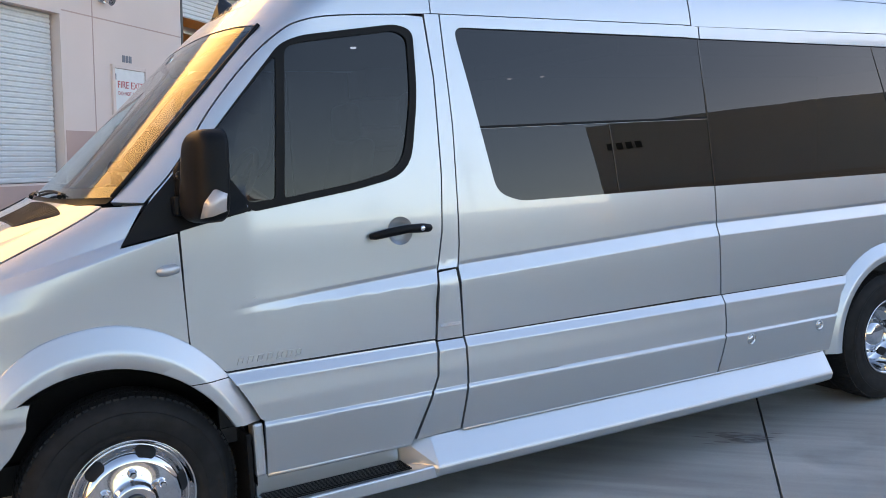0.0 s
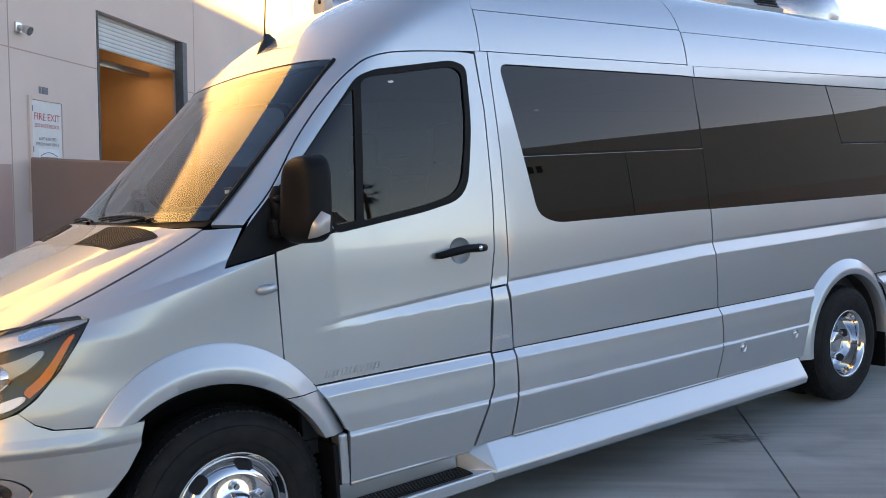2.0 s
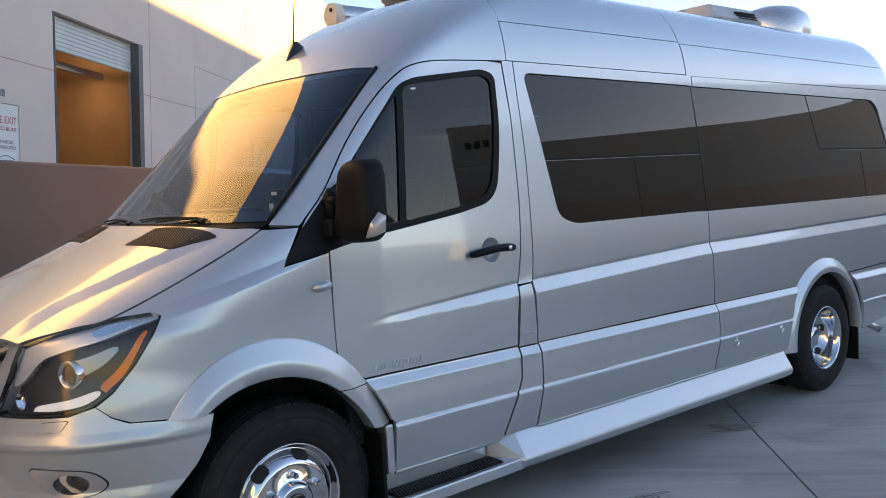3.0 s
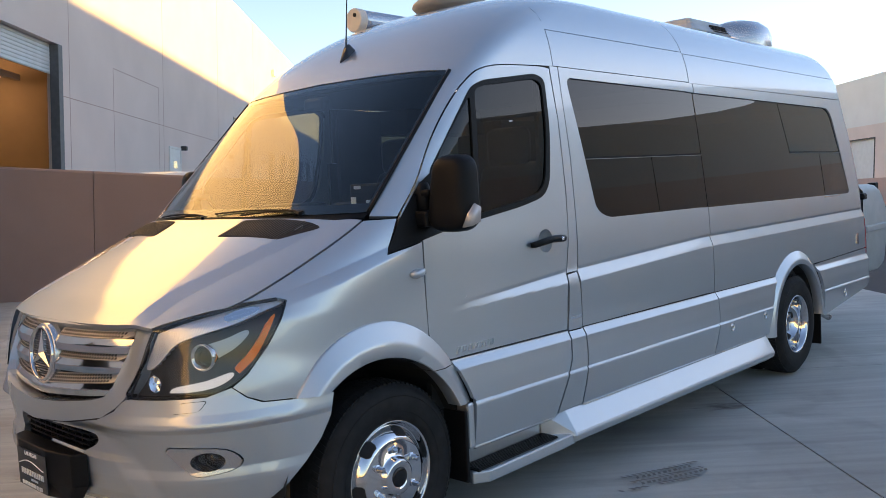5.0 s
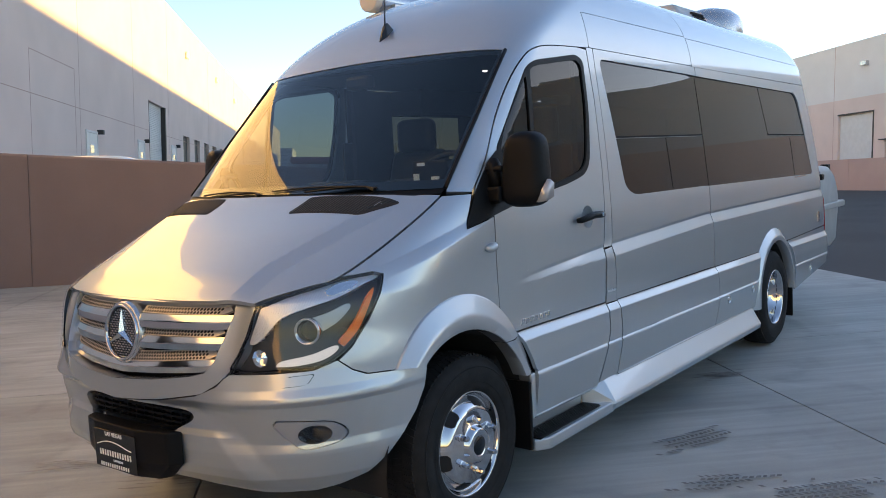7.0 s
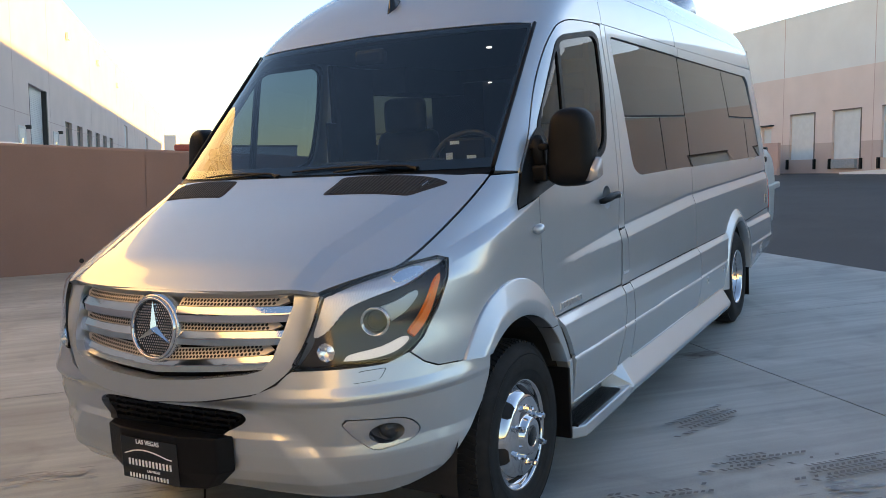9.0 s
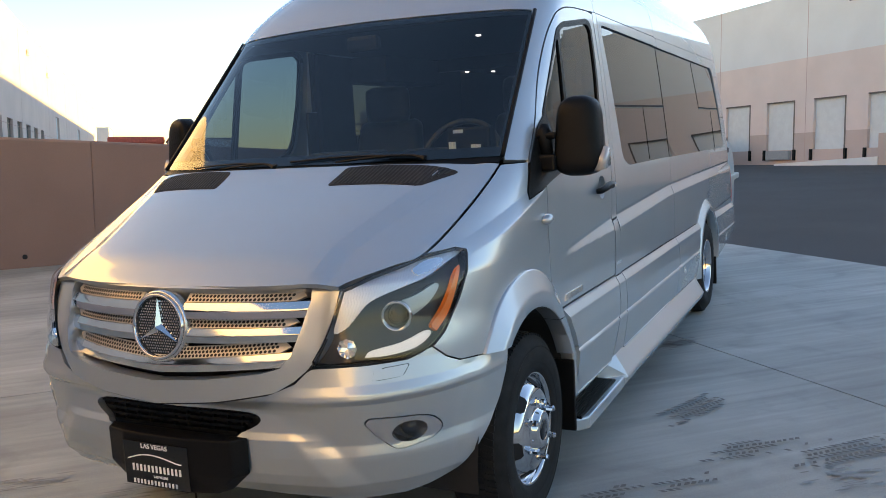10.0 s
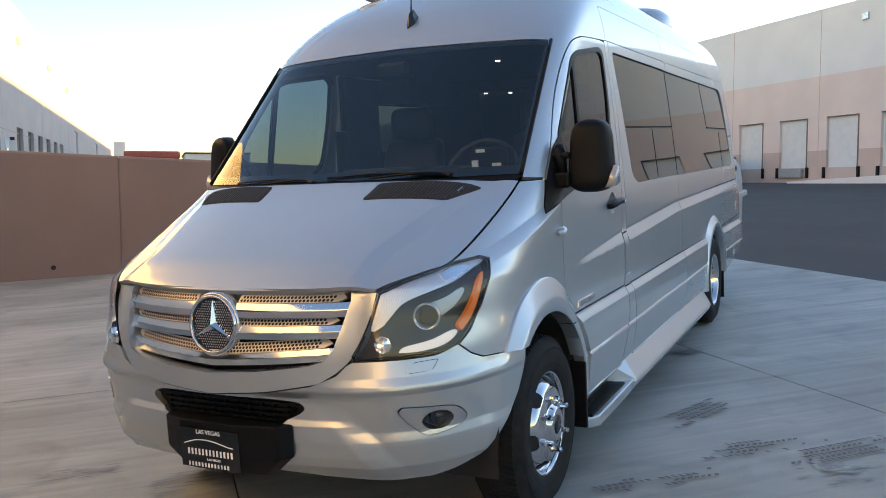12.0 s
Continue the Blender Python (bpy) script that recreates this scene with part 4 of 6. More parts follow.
# ---- running board and step ----
def running_board(s):
    bm = bmesh.new()
    prof = [(0.90, 0.405), (0.985, 0.395), (1.052, 0.282), (1.058, 0.268), (1.05, 0.238), (1.03, 0.222), (0.90, 0.21)]
    st = [1.08, 1.2, 2.0, 3.0, 3.66, 3.735]
    rows = []
    for i, x in enumerate(st):
        k = 0.86 if i == 0 else (0.97 if i == 5 else 1)
        rows.append([bm.verts.new((x, s * (0.9 + (y - 0.9) * (k if i else 0.15)), z + rake(x))) for y, z in prof])
    for p, q in zip(rows, rows[1:]):
        for k in range(len(prof) - 1):
            bm.faces.new((p[k], p[k + 1], q[k + 1], q[k]))
    bm.faces.new(rows[0])
    bm.faces.new(rows[-1])
    bmesh.ops.recalc_face_normals(bm, faces=bm.faces)
    es = [e for e in bm.edges if e.is_manifold and e.calc_face_angle(0) > 0.5]
    bmesh.ops.bevel(bm, geom=es, offset=0.006, segments=2, affect="EDGES", profile=0.5)
    board = part("running_board", bm, PAINT, van)
    bm = bmesh.new()
    pts = [(0.455, 0.90), (0.455, 1.0), (0.52, 1.045), (1.10, 1.045), (1.21, 1.04), (1.08, 0.90)]
    lo = [bm.verts.new((x, s * y, 0.215)) for x, y in pts]
    hi = [bm.verts.new((x, s * y, 0.272)) for x, y in pts]
    bm.faces.new(lo)
    bm.faces.new(hi)
    for i in range(6):
        j = (i + 1) % 6
        bm.faces.new((lo[i], lo[j], hi[j], hi[i]))
    bmesh.ops.recalc_face_normals(bm, faces=bm.faces)
    bmesh.ops.bevel(bm, geom=list(bm.edges), offset=0.008, segments=2, affect="EDGES", profile=0.5)
    step = part("step", bm, PAINT, van)
    part("step_riser", boxes((0.46, 1.12, s * 0.885, s * 0.91, 0.27, 0.40), bevel=0.004), PAINT, step)
    bm = bmesh.new()
    box(bm, 0.475, 1.09, s * 0.915, s * 1.018, 0.270, 0.278)
    for i in range(8):
        y = 0.92 + 0.0125 * i
        box(bm, 0.48, 1.085, s * y, s * (y + 0.006), 0.277, 0.283)
    part("tread", bm, PLASTIC, step, "black ribbed step tread")


for s in S2:
    running_board(s)


# ---- wheels ----
def axis(x, s, y, z):
    return Matrix.Translation((x, s * y, z)) @ pose(0, 0, 0, 90 if s < 0 else -90, 0, 0)


def wheel(x, s, rear):
    """Local z of the wheel's axis points outwards."""
    y, z = (0.98 if rear else 0.955), 0.385 + rake(x)
    m = axis(x, s, y, z)
    w = new("wheel")
    w.parent = van
    tyre = part("tyre", lathe([(0.222, -0.01), (0.228, 0.008), (0.25, 0.016), (0.30, 0.022), (0.335, 0.018), (0.352, 0.006), (0.372, -0.008), (0.382, -0.03), (0.386, -0.06), (0.386, -0.16), (0.38, -0.19), (0.35, -0.215), (0.225, -0.2)], m, 72), RUBBER, w, "black road tyre with moulded sidewall", True)
    for r, h in ((0.262, 0.0195), (0.328, 0.0205)):
        bm = bmesh.new()
        for k in range(72):
            a0, a1 = 2 * math.pi * k / 72, 2 * math.pi * (k + 1) / 72
            q = [m @ Vector((rr * math.cos(a), rr * math.sin(a), h + hh)) for rr, a, hh in ((r, a0, 0), (r, a1, 0), (r + 0.004, a1, 0.0015), (r + 0.004, a0, 0.0015))]
            bm.faces.new([bm.verts.new(v) for v in q])
        part("sidewall_ring", bm, RUBBER, tyre)
    bm = bmesh.new()
    for k in range(90):
        a = 2 * math.pi * k / 90
        mm = m @ Matrix.Rotation(a, 4, "Z")
        for h0, h1, tw in ((-0.052, -0.012, 0.012), (-0.10, -0.058, -0.01), (-0.15, -0.106, 0.01)):
            q = [mm @ Vector(v) for v in ((0.3875, -0.010, h0), (0.3875, 0.008, h0), (0.3875 if h1 < -0.02 else 0.3815, 0.008 + tw, h1), (0.3875 if h1 < -0.02 else 0.3815, -0.010 + tw, h1))]
            lo = [mm @ Vector(v) for v in ((0.379, -0.010, h0), (0.379, 0.008, h0), (0.379 if h1 < -0.02 else 0.372, 0.008 + tw, h1), (0.379 if h1 < -0.02 else 0.372, -0.010 + tw, h1))]
            a4 = [bm.verts.new(v) for v in q]
            b4 = [bm.verts.new(v) for v in lo]
            bm.faces.new(a4)
            for i in range(4):
                j = (i + 1) % 4
                bm.faces.new((a4[i], b4[i], b4[j], a4[j]))
    bmesh.ops.recalc_face_normals(bm, faces=bm.faces)
    tagged(part("tread_pattern", bm, RUBBER, tyre), kind="stuff")
    if rear:
        rim = part("rim", lathe([(0.222, 0.002), (0.228, 0.012), (0.222, 0.016), (0.212, 0.008), (0.205, -0.01), (0.195, -0.05), (0.185, -0.09), (0.16, -0.125), (0.13, -0.13), (0.11, -0.12), (0.10, -0.10), (0.085, -0.085), (0.07, -0.06), (0.05, -0.055), (0.0, -0.055)], m, 64), WHEELCHROME, w, "deep-dished chrome rear wheel", True)
        lug_r, lug_h = 0.105, -0.118
        slot_r, slot_h = 0.168, -0.112
    else:
        rim = part("rim", lathe([(0.222, -0.012), (0.228, 0.002), (0.224, 0.006), (0.217, 0.0), (0.212, -0.016), (0.207, -0.030), (0.200, -0.032), (0.192, -0.020), (0.176, 0.006), (0.162, 0.018), (0.148, 0.022), (0.088, 0.023), (0.080, 0.028), (0.075, 0.046), (0.066, 0.052), (0.044, 0.052), (0.040, 0.048), (0.0, 0.048)], m, 64), WHEELCHROME, w, "domed chrome front wheel cover", True)
        lug_r, lug_h = 0.113, 0.022
        slot_r, slot_h = 0.183, -0.010
        part("hub_badge", lathe([(0.0, 0.0535), (0.036, 0.0535), (0.041, 0.051), (0.042, 0.046)], m, 24), GLOSSBLACK, rim, "black hub badge", True)
    for k in range(6):
        a = math.pi / 6 + k * math.pi / 3
        mm = m @ Matrix.Rotation(a, 4, "Z") @ Matrix.Translation((lug_r, 0, lug_h))
        part("lug_nut", lathe([(0.017, -0.004), (0.017, 0.006), (0.0125, 0.008), (0.0125, 0.036), (0.009, 0.043), (0.0, 0.044)], mm, 8), WHEELCHROME, rim)
    for k in range(6):
        a = k * math.pi / 3 + 0.2
        bm = bmesh.new()
        span, rows = (0.155 if rear else 0.20), []
        for q in range(5):
            f = q / 2 - 1
            rr = slot_r + 0.016 * f
            hh = slot_h + (0.0065 if rear else 0.0075) - (rr - slot_r) * (-0.9 if rear else 1.45)
            reach = span * (1 - 0.32 * f * f * f * f)
            rows.append([bm.verts.new(m @ Vector((rr * math.cos(a + reach * (k / 4 - 1)), rr * math.sin(a + reach * (k / 4 - 1)), hh))) for k in range(9)])
        for p, q in zip(rows, rows[1:]):
            for k in range(8):
                bm.faces.new((p[k], p[k + 1], q[k + 1], q[k]))
        part("slot", bm, GAP, rim, "dark hand hole")
    part("axle_drum", lathe([(0.20, -0.03), (0.20, -0.18), (0.0, -0.18)], m, 24), GAP, w)
    if rear:
        part("inner_tyre", lathe([(0.2, -0.25), (0.36, -0.24), (0.385, -0.27), (0.385, -0.40), (0.36, -0.43), (0.2, -0.42)], m, 40), RUBBER, w, "inner twin tyre")


for x, rear in ((0.0, False), (4.325, True)):
    for s in S2:
        wheel(x, s, rear)


# ---- the nose: bumper, grille, lamps ----
def both(pts):
    """A loop made of one half (left of centre, listed top to bottom) and its mirror image."""
    return [(-a, z) for a, z in pts] + [(a, z) for a, z in reversed(pts) if a > 1e-6]


SIDE_CUT = [(0.90, -0.010), (0.86, -0.008), (0.80, 0.004), (0.772, 0.014), (0.755, 0.016), (0.745, 0.008), (0.735, 0.0), (0.595, -0.026), (0.56, -0.019), (0.545, -0.019), (0.46, -0.028), (0.41, -0.055), (0.30, -0.10)]
MID_CUT = [(0.90, -0.012), (0.74, -0.012), (0.70, -0.018), (0.64, -0.008), (0.618, 0.005), (0.56, 0.008), (0.50, 0.004), (0.46, -0.006), (0.41, -0.045), (0.30, -0.09)]


def cut_depth(rows, z):
    for (za, ra), (zb, rb) in zip(rows, rows[1:]):
        if z >= zb:
            t = min(max((za - z) / (za - zb), 0), 1)
            return ra + (rb - ra) * t
    return rows[-1][1]


def bumper_form(a, z):
    """How far the bumper stands off the body: an upper roll, a recess round the fog lamps, a chin."""
    a = abs(a)
    ab = 17 + 4.2 * (0.64 - z) / 0.15
    low = ramp(ab, ab + 4.0, a, 0.12)
    high = ease(12, 21, a)
    k = high + (low - high) * ease(0.72, 0.69, z)
    zs = (z - 0.002, z, z + 0.002)
    r = sum(cut_depth(SIDE_CUT, q) for q in zs) / 3 * k + sum(cut_depth(MID_CUT, q) for q in zs) / 3 * (1 - k)
    r -= 0.025 * ease(1, 13, a) * (1 - ease(16, 26, a)) * ease(0.76, 0.71, z)
    r *= 1 - 0.6 * ease(36, 46, a) * ease(0.45, 0.55, z)
    if a > 34:
        x = 0.6 - 0.97 / math.tan(radians(a))
        r += 0.010 * ease(0.68, 0.56, math.hypot(x + 0.04, z - 0.375))
    return r


BUMPER = both([(0, 0.726), (8, 0.745), (15.5, 0.778), (18.4, 0.812), (19.7, 0.846), (20.4, 0.857), (22, 0.858), (26, 0.8575), (31.3, 0.8605), (33.2, 0.8765), (34.3, 0.8855), (36.1, 0.845), (38, 0.821), (43, 0.809), (47.6, 0.806),
               (46.9, 0.72), (45.2, 0.64), (43.0, 0.57), (40.4, 0.50), (37.2, 0.44), (33.4, 0.41), (30, 0.395), (23, 0.398), (15, 0.405), (8, 0.42), (0, 0.425)])
INTAKE = both(flow([(0, 0.712), (6.5, 0.711), (11.8, 0.702), (13.3, 0.684), (12.8, 0.662), (10.8, 0.636), (9.2, 0.62), (0, 0.615)], 3))
FOG = flow([(26.3, 0.688), (29.5, 0.682), (33.4, 0.668), (35.2, 0.622), (34.2, 0.588), (31.5, 0.574), (29.3, 0.572), (27.5, 0.61), (26.3, 0.648), (25.8, 0.672), (26.3, 0.688)], 3)[:-1]
bumper = panel("front_bumper", [BUMPER, INTAKE, FOG, [(-a, z) for a, z in FOG]], polar_map(0.0, bumper_form), PAINT, van, (0.45, 0.006), 0.03, "silver front bumper")
panel("intake_backing", [both([(0, 0.725), (16.5, 0.725), (17, 0.66), (12, 0.60), (0, 0.59)])], polar_map(-0.10), GAP, bumper, (3, 0.06), 0.004)
for k in range(4):
    z = 0.695 - 0.021 * k
    half = 12.6 - 0.9 * k
    panel("intake_bar", [both([(0, z), (half, z - 0.001), (half, z - 0.009), (0, z - 0.008)])], polar_map(-0.045), PLASTIC, bumper, (2, 0.03), 0.02, "black intake bar")
for k in range(-5, 6):
    a = k * 2.1
    panel("intake_rib", [[(a - 0.12, 0.70), (a + 0.12, 0.70), (a + 0.12, 0.625), (a - 0.12, 0.625)]], polar_map(-0.05), PLASTIC, bumper, (2, 0.05), 0.015)
for s in S2:
    fog_in = [(31.0 + 2.15 * math.cos(k * math.pi / 10), 0.625 + 0.036 * math.sin(k * math.pi / 10)) for k in range(20)]
    bez = panel("fog_lamp_bezel", [[(s * (30.6 + (a - 30.6) * 0.955), 0.628 + (z - 0.628) * 0.945) for a, z in FOG], [(s * a, z) for a, z in fog_in]], polar_map(0.004, bumper_form), SATIN, bumper, (1.6, 0.03), 0.04, "silver fog lamp bezel")
    panel("fog_reflector", [[(s * a, z) for a, z in fog_in]], polar_map(-0.075), GLOSSBLACK, bez, (1.2, 0.02), 0.003)
    c = polar_map(-0.062)(s * 31.0, 0.625)
    q = (c - Vector((PC, 0, c.z))).normalized()
    mm = Matrix.Translation(c) @ q.to_track_quat("Z", "Y").to_matrix().to_4x4()
    part("fog_lamp", lathe([(0.0, 0.022), (0.018, 0.019), (0.030, 0.010), (0.036, -0.004), (0.042, -0.006), (0.044, -0.02)], mm, 28), GLOSSBLACK, bez, "dark round fog lamp", True)
    panel("fog_glass", [[(s * a, z) for a, z in fog_in]], polar_map(-0.028), LENS, bez, (1.6, 0.03), 0.002)
    # headlamp washer cover let into the upper roll
    wash = [(a, z / 60) for a, z in rounded([(27.2, 48.5), (30.6, 48.8), (31.5, 51.0), (28.1, 50.8)], [0.55, 0.7, 0.5, 0.6])]
    cz = 0.829
    cover = panel("washer_cover", [[(s * (29.8 + (a - 29.8) * 0.93), cz + (z - cz) * 0.92) for a, z in wash]], polar_map(0.0016, bumper_form), PAINT, bumper, (0.8, 0.02), 0.004)
    panel("washer_seam", [[(s * a, z) for a, z in wash]], polar_map(0.0009, bumper_form), GLOSSBLACK, cover, (0.8, 0.02), 0.003)
    panel("washer_flap", [[(s * a, z) for a, z in rounded([(27.3, 0.843), (30.9, 0.846), (30.5, 0.814), (27.1, 0.810)], 0.012)]], polar_map(0.0025, bumper_form), PAINT, bumper, (1.6, 0.02), 0.004)

# grille surround, a shield open at the top
G_OUT = both([(0, 1.118), (0.30, 1.118), (0.575, 1.108), (0.643, 1.10), (0.632, 1.05), (0.602, 0.95), (0.570, 0.876), (0.548, 0.850), (0.51, 0.817), (0.452, 0.783), (0.25, 0.752), (0, 0.733)])
G_IN = both([(0, 1.110), (0.30, 1.110), (0.535, 1.102), (0.54, 1.07), (0.522, 0.98), (0.50, 0.90), (0.468, 0.862), (0.41, 0.847), (0.22, 0.826), (0, 0.812)])


def setback(y):
    """The grille bows back towards its ends."""
    q = min(abs(y) / 0.535, 1.0)
    return 0.052 * q * q - 0.022 * ease(0.56, 0.64, abs(y))


def grille_map(lift=0.0, form=None):
    return front_map(lift, lambda y, z: (form(y, z) if form else 0) - setback(y))


def shield(y, z):
    d = 0.004
    return d + 0.034 * ease(1.1, 0.85, z) - setback(y)


grille = panel("grille", [G_OUT, G_IN], front_map(0, shield), PAINT, van, (0.03, 0.03), 0.06, "silver shield-shaped grille surround")
low_rim = [(y, z) for y, z in G_OUT if z < 1.0]
gm = front_map(-0.014, shield)
rim = [(a[0] + (b[0] - a[0]) * k / 6, a[1] + (b[1] - a[1]) * k / 6) for a, b in zip(low_rim, low_rim[1:]) if abs(a[0] - b[0]) < 0.5 for k in range(6)]
# dark tube drawn in for the shaded gap under the surround
part("grille_gap_shade", tube([gm(y, z - 0.002) for y, z in rim], 0.0045, 6), GAP, grille)
panel("grille_backing", [both([(0, 1.115), (0.56, 1.10), (0.54, 0.98), (0.48, 0.85), (0.22, 0.80), (0, 0.79)])], grille_map(-0.085), GAP, grille, (0.08, 0.08), 0.004)
PERF = material("perforated_satin_metal", (0.58, 0.52, 0.46), 0.42, 0.6, vary=0.04)
for s in S2:
    rows = ((1.102, 1.066, 1.040, 1.014, 0.540, 0.0), (1.020, 0.986, 0.962, 0.938, 0.523, -0.004), (0.942, 0.906, 0.885, 0.860, 0.50, -0.03))
    for (t, b, ct, cb, end, dip) in rows:
        def dipz(y, d=dip):
            return d * (1 - min(abs(y) / 0.5, 1))
        y0 = 0.10 if dip > -0.02 else 0.0
        n = 12
        yy = [y0 + (end - 0.055 - y0) * i / n for i in range(n + 1)]
        yc = [y0 + (end - y0) * i / n for i in range(n + 1)]
        perf = [(s * y, t + dipz(y)) for y in yy] + [(s * (end - 0.025), b + 0.012)] + [(s * y, b + dipz(y)) for y in reversed(yy)]
        pf = lambda y, z, b=b: 0.0 - 0.02 * (z - b) / 0.035
        lou = panel("louvre", [perf], grille_map(-0.012, pf), PERF, grille, (0.05, 0.02), 0.012, "perforated satin metal louvre")
        bar = [(s * y, b - 0.002 + dipz(y)) for y in yc] + [(s * y, cb + dipz(y)) for y in reversed(yc)]
        cf = lambda y, z, b=b, cb=cb: 0.012 * min(max((b + dipz(y) - z) / (b - cb), 0) / 0.5, 1) - 0.004 * max((b + dipz(y) - z) / (b - cb) - 0.5, 0)
        panel("chrome_bar", [bar], grille_map(-0.008, cf), BARCHROME, grille, (0.05, 0.004), 0.03, "polished chrome grille bar")
        bm = bmesh.new()
        fm = grille_map(-0.0112, pf)
        for r in range(3):
            for k in range(48):
                y = y0 + 0.012 + 0.0142 * (k + 0.5 * (r % 2))
                z = b + 0.0065 + 0.0108 * r + dipz(y)
                if y > end - 0.065:
                    break
                vs = [bm.verts.new(fm(s * (y + 0.0053 * math.cos(q * math.pi / 4)), z + 0.0046 * math.sin(q * math.pi / 4))) for q in range(8)]
                bm.faces.new(vs)
        tagged(part("perforation", bm, GAP, lou), kind="stuff")

# round emblem: a plain three-armed star in a ring
EM = Matrix.Translation((-0.984, 0.0, 0.984)) @ pose(0, 0, 0, 0, -90 + 6, 0) @ pose(0, 0, 0, 0, 0, -90)
emblem = part("emblem", lathe([(0.122, -0.035), (0.122, 0.0), (0.116, 0.008), (0.110, 0.006), (0.108, -0.004), (0.0, -0.012)], EM, 56), SATIN, grille, "round satin silver emblem housing", True)
part("emblem_ring", lathe([(0.099, 0.0), (0.101, 0.012), (0.106, 0.017), (0.111, 0.014), (0.113, 0.004)], EM, 56), WHEELCHROME, emblem, "chrome ring", True)
part("emblem_mesh", lathe([(0.0, 0.0005), (0.1, 0.0005), (0.1, -0.004)], EM, 40), GAP, emblem)
bm = bmesh.new()
for i in range(-9, 10):
    for j in range(-9, 10):
        x, y = 0.0105 * (i + 0.5 * (j % 2)), 0.0095 * j
        if x * x + y * y < 0.094 ** 2:
            box_m = EM @ Matrix.Translation((x, y, 0.0015))
            vs = [bm.verts.new(box_m @ Vector((0.0036 * math.cos(q * math.pi / 3), 0.0036 * math.sin(q * math.pi / 3), 0))) for q in range(6)]
            bm.faces.new(vs)
tagged(part("mesh_dots", bm, SATIN, emblem), kind="stuff")
for k in range(3):
    a = math.pi / 2 + k * 2 * math.pi / 3
    bm = bmesh.new()
    mm = EM @ Matrix.Rotation(a, 4, "Z")
    tip, l1, r1, c = (0.099, 0, 0.010), (0.009, 0.0150, 0.006), (0.009, -0.0150, 0.006), (0.0, 0.0, 0.022)
    vs = [bm.verts.new(mm @ Vector(v)) for v in (tip, l1, r1, c, (0.099, 0, 0.001), (0.009, 0.0150, 0.001), (0.009, -0.0150, 0.001))]
    for f in ((0, 1, 3), (0, 3, 2), (0, 4, 5, 1), (0, 2, 6, 4)):
        bm.faces.new([vs[i] for i in f])
    bmesh.ops.recalc_face_normals(bm, faces=bm.faces)
    part("star_arm", bm, WHEELCHROME, emblem)

# headlamps
HEAD = flow([(23.9, 1.100), (27.5, 1.132), (31, 1.153), (35, 1.176), (38.7, 1.184), (40.9, 1.178), (40.4, 1.11), (38.6, 1.02), (36.2, 0.935), (34.0, 0.89), (31.5, 0.866), (26, 0.862), (20.6, 0.864), (21.6, 0.93), (22.8, 1.0), (23.9, 1.098)], 3)[:-1]
HIN = [(31.0 + (a - 31.0) * 0.985, 1.01 + (z - 1.01) * 0.982) for a, z in HEAD]
HOUSING = material("dark_lamp_housing", (0.022, 0.021, 0.020), 0.6, 0.0, vary=0.1)
RIBBED = material("frosted_reflector", (0.66, 0.67, 0.70), 0.36, 0.75, vary=0.04)
LAMPSILVER = material("lamp_silver", (0.30, 0.31, 0.33), 0.28, 0.85, vary=0.05)
LED = bpy.data.materials.new("lamp_strip_light")
LED.use_nodes = True
LED.node_tree.nodes["Principled BSDF"].inputs["Base Color"].default_value = (0.32, 0.32, 0.30, 1)
LED.node_tree.nodes["Principled BSDF"].inputs["Emission Color"].default_value = (1, 0.97, 0.85, 1)
LED.node_tree.nodes["Principled BSDF"].inputs["Emission Strength"].default_value = 0.05
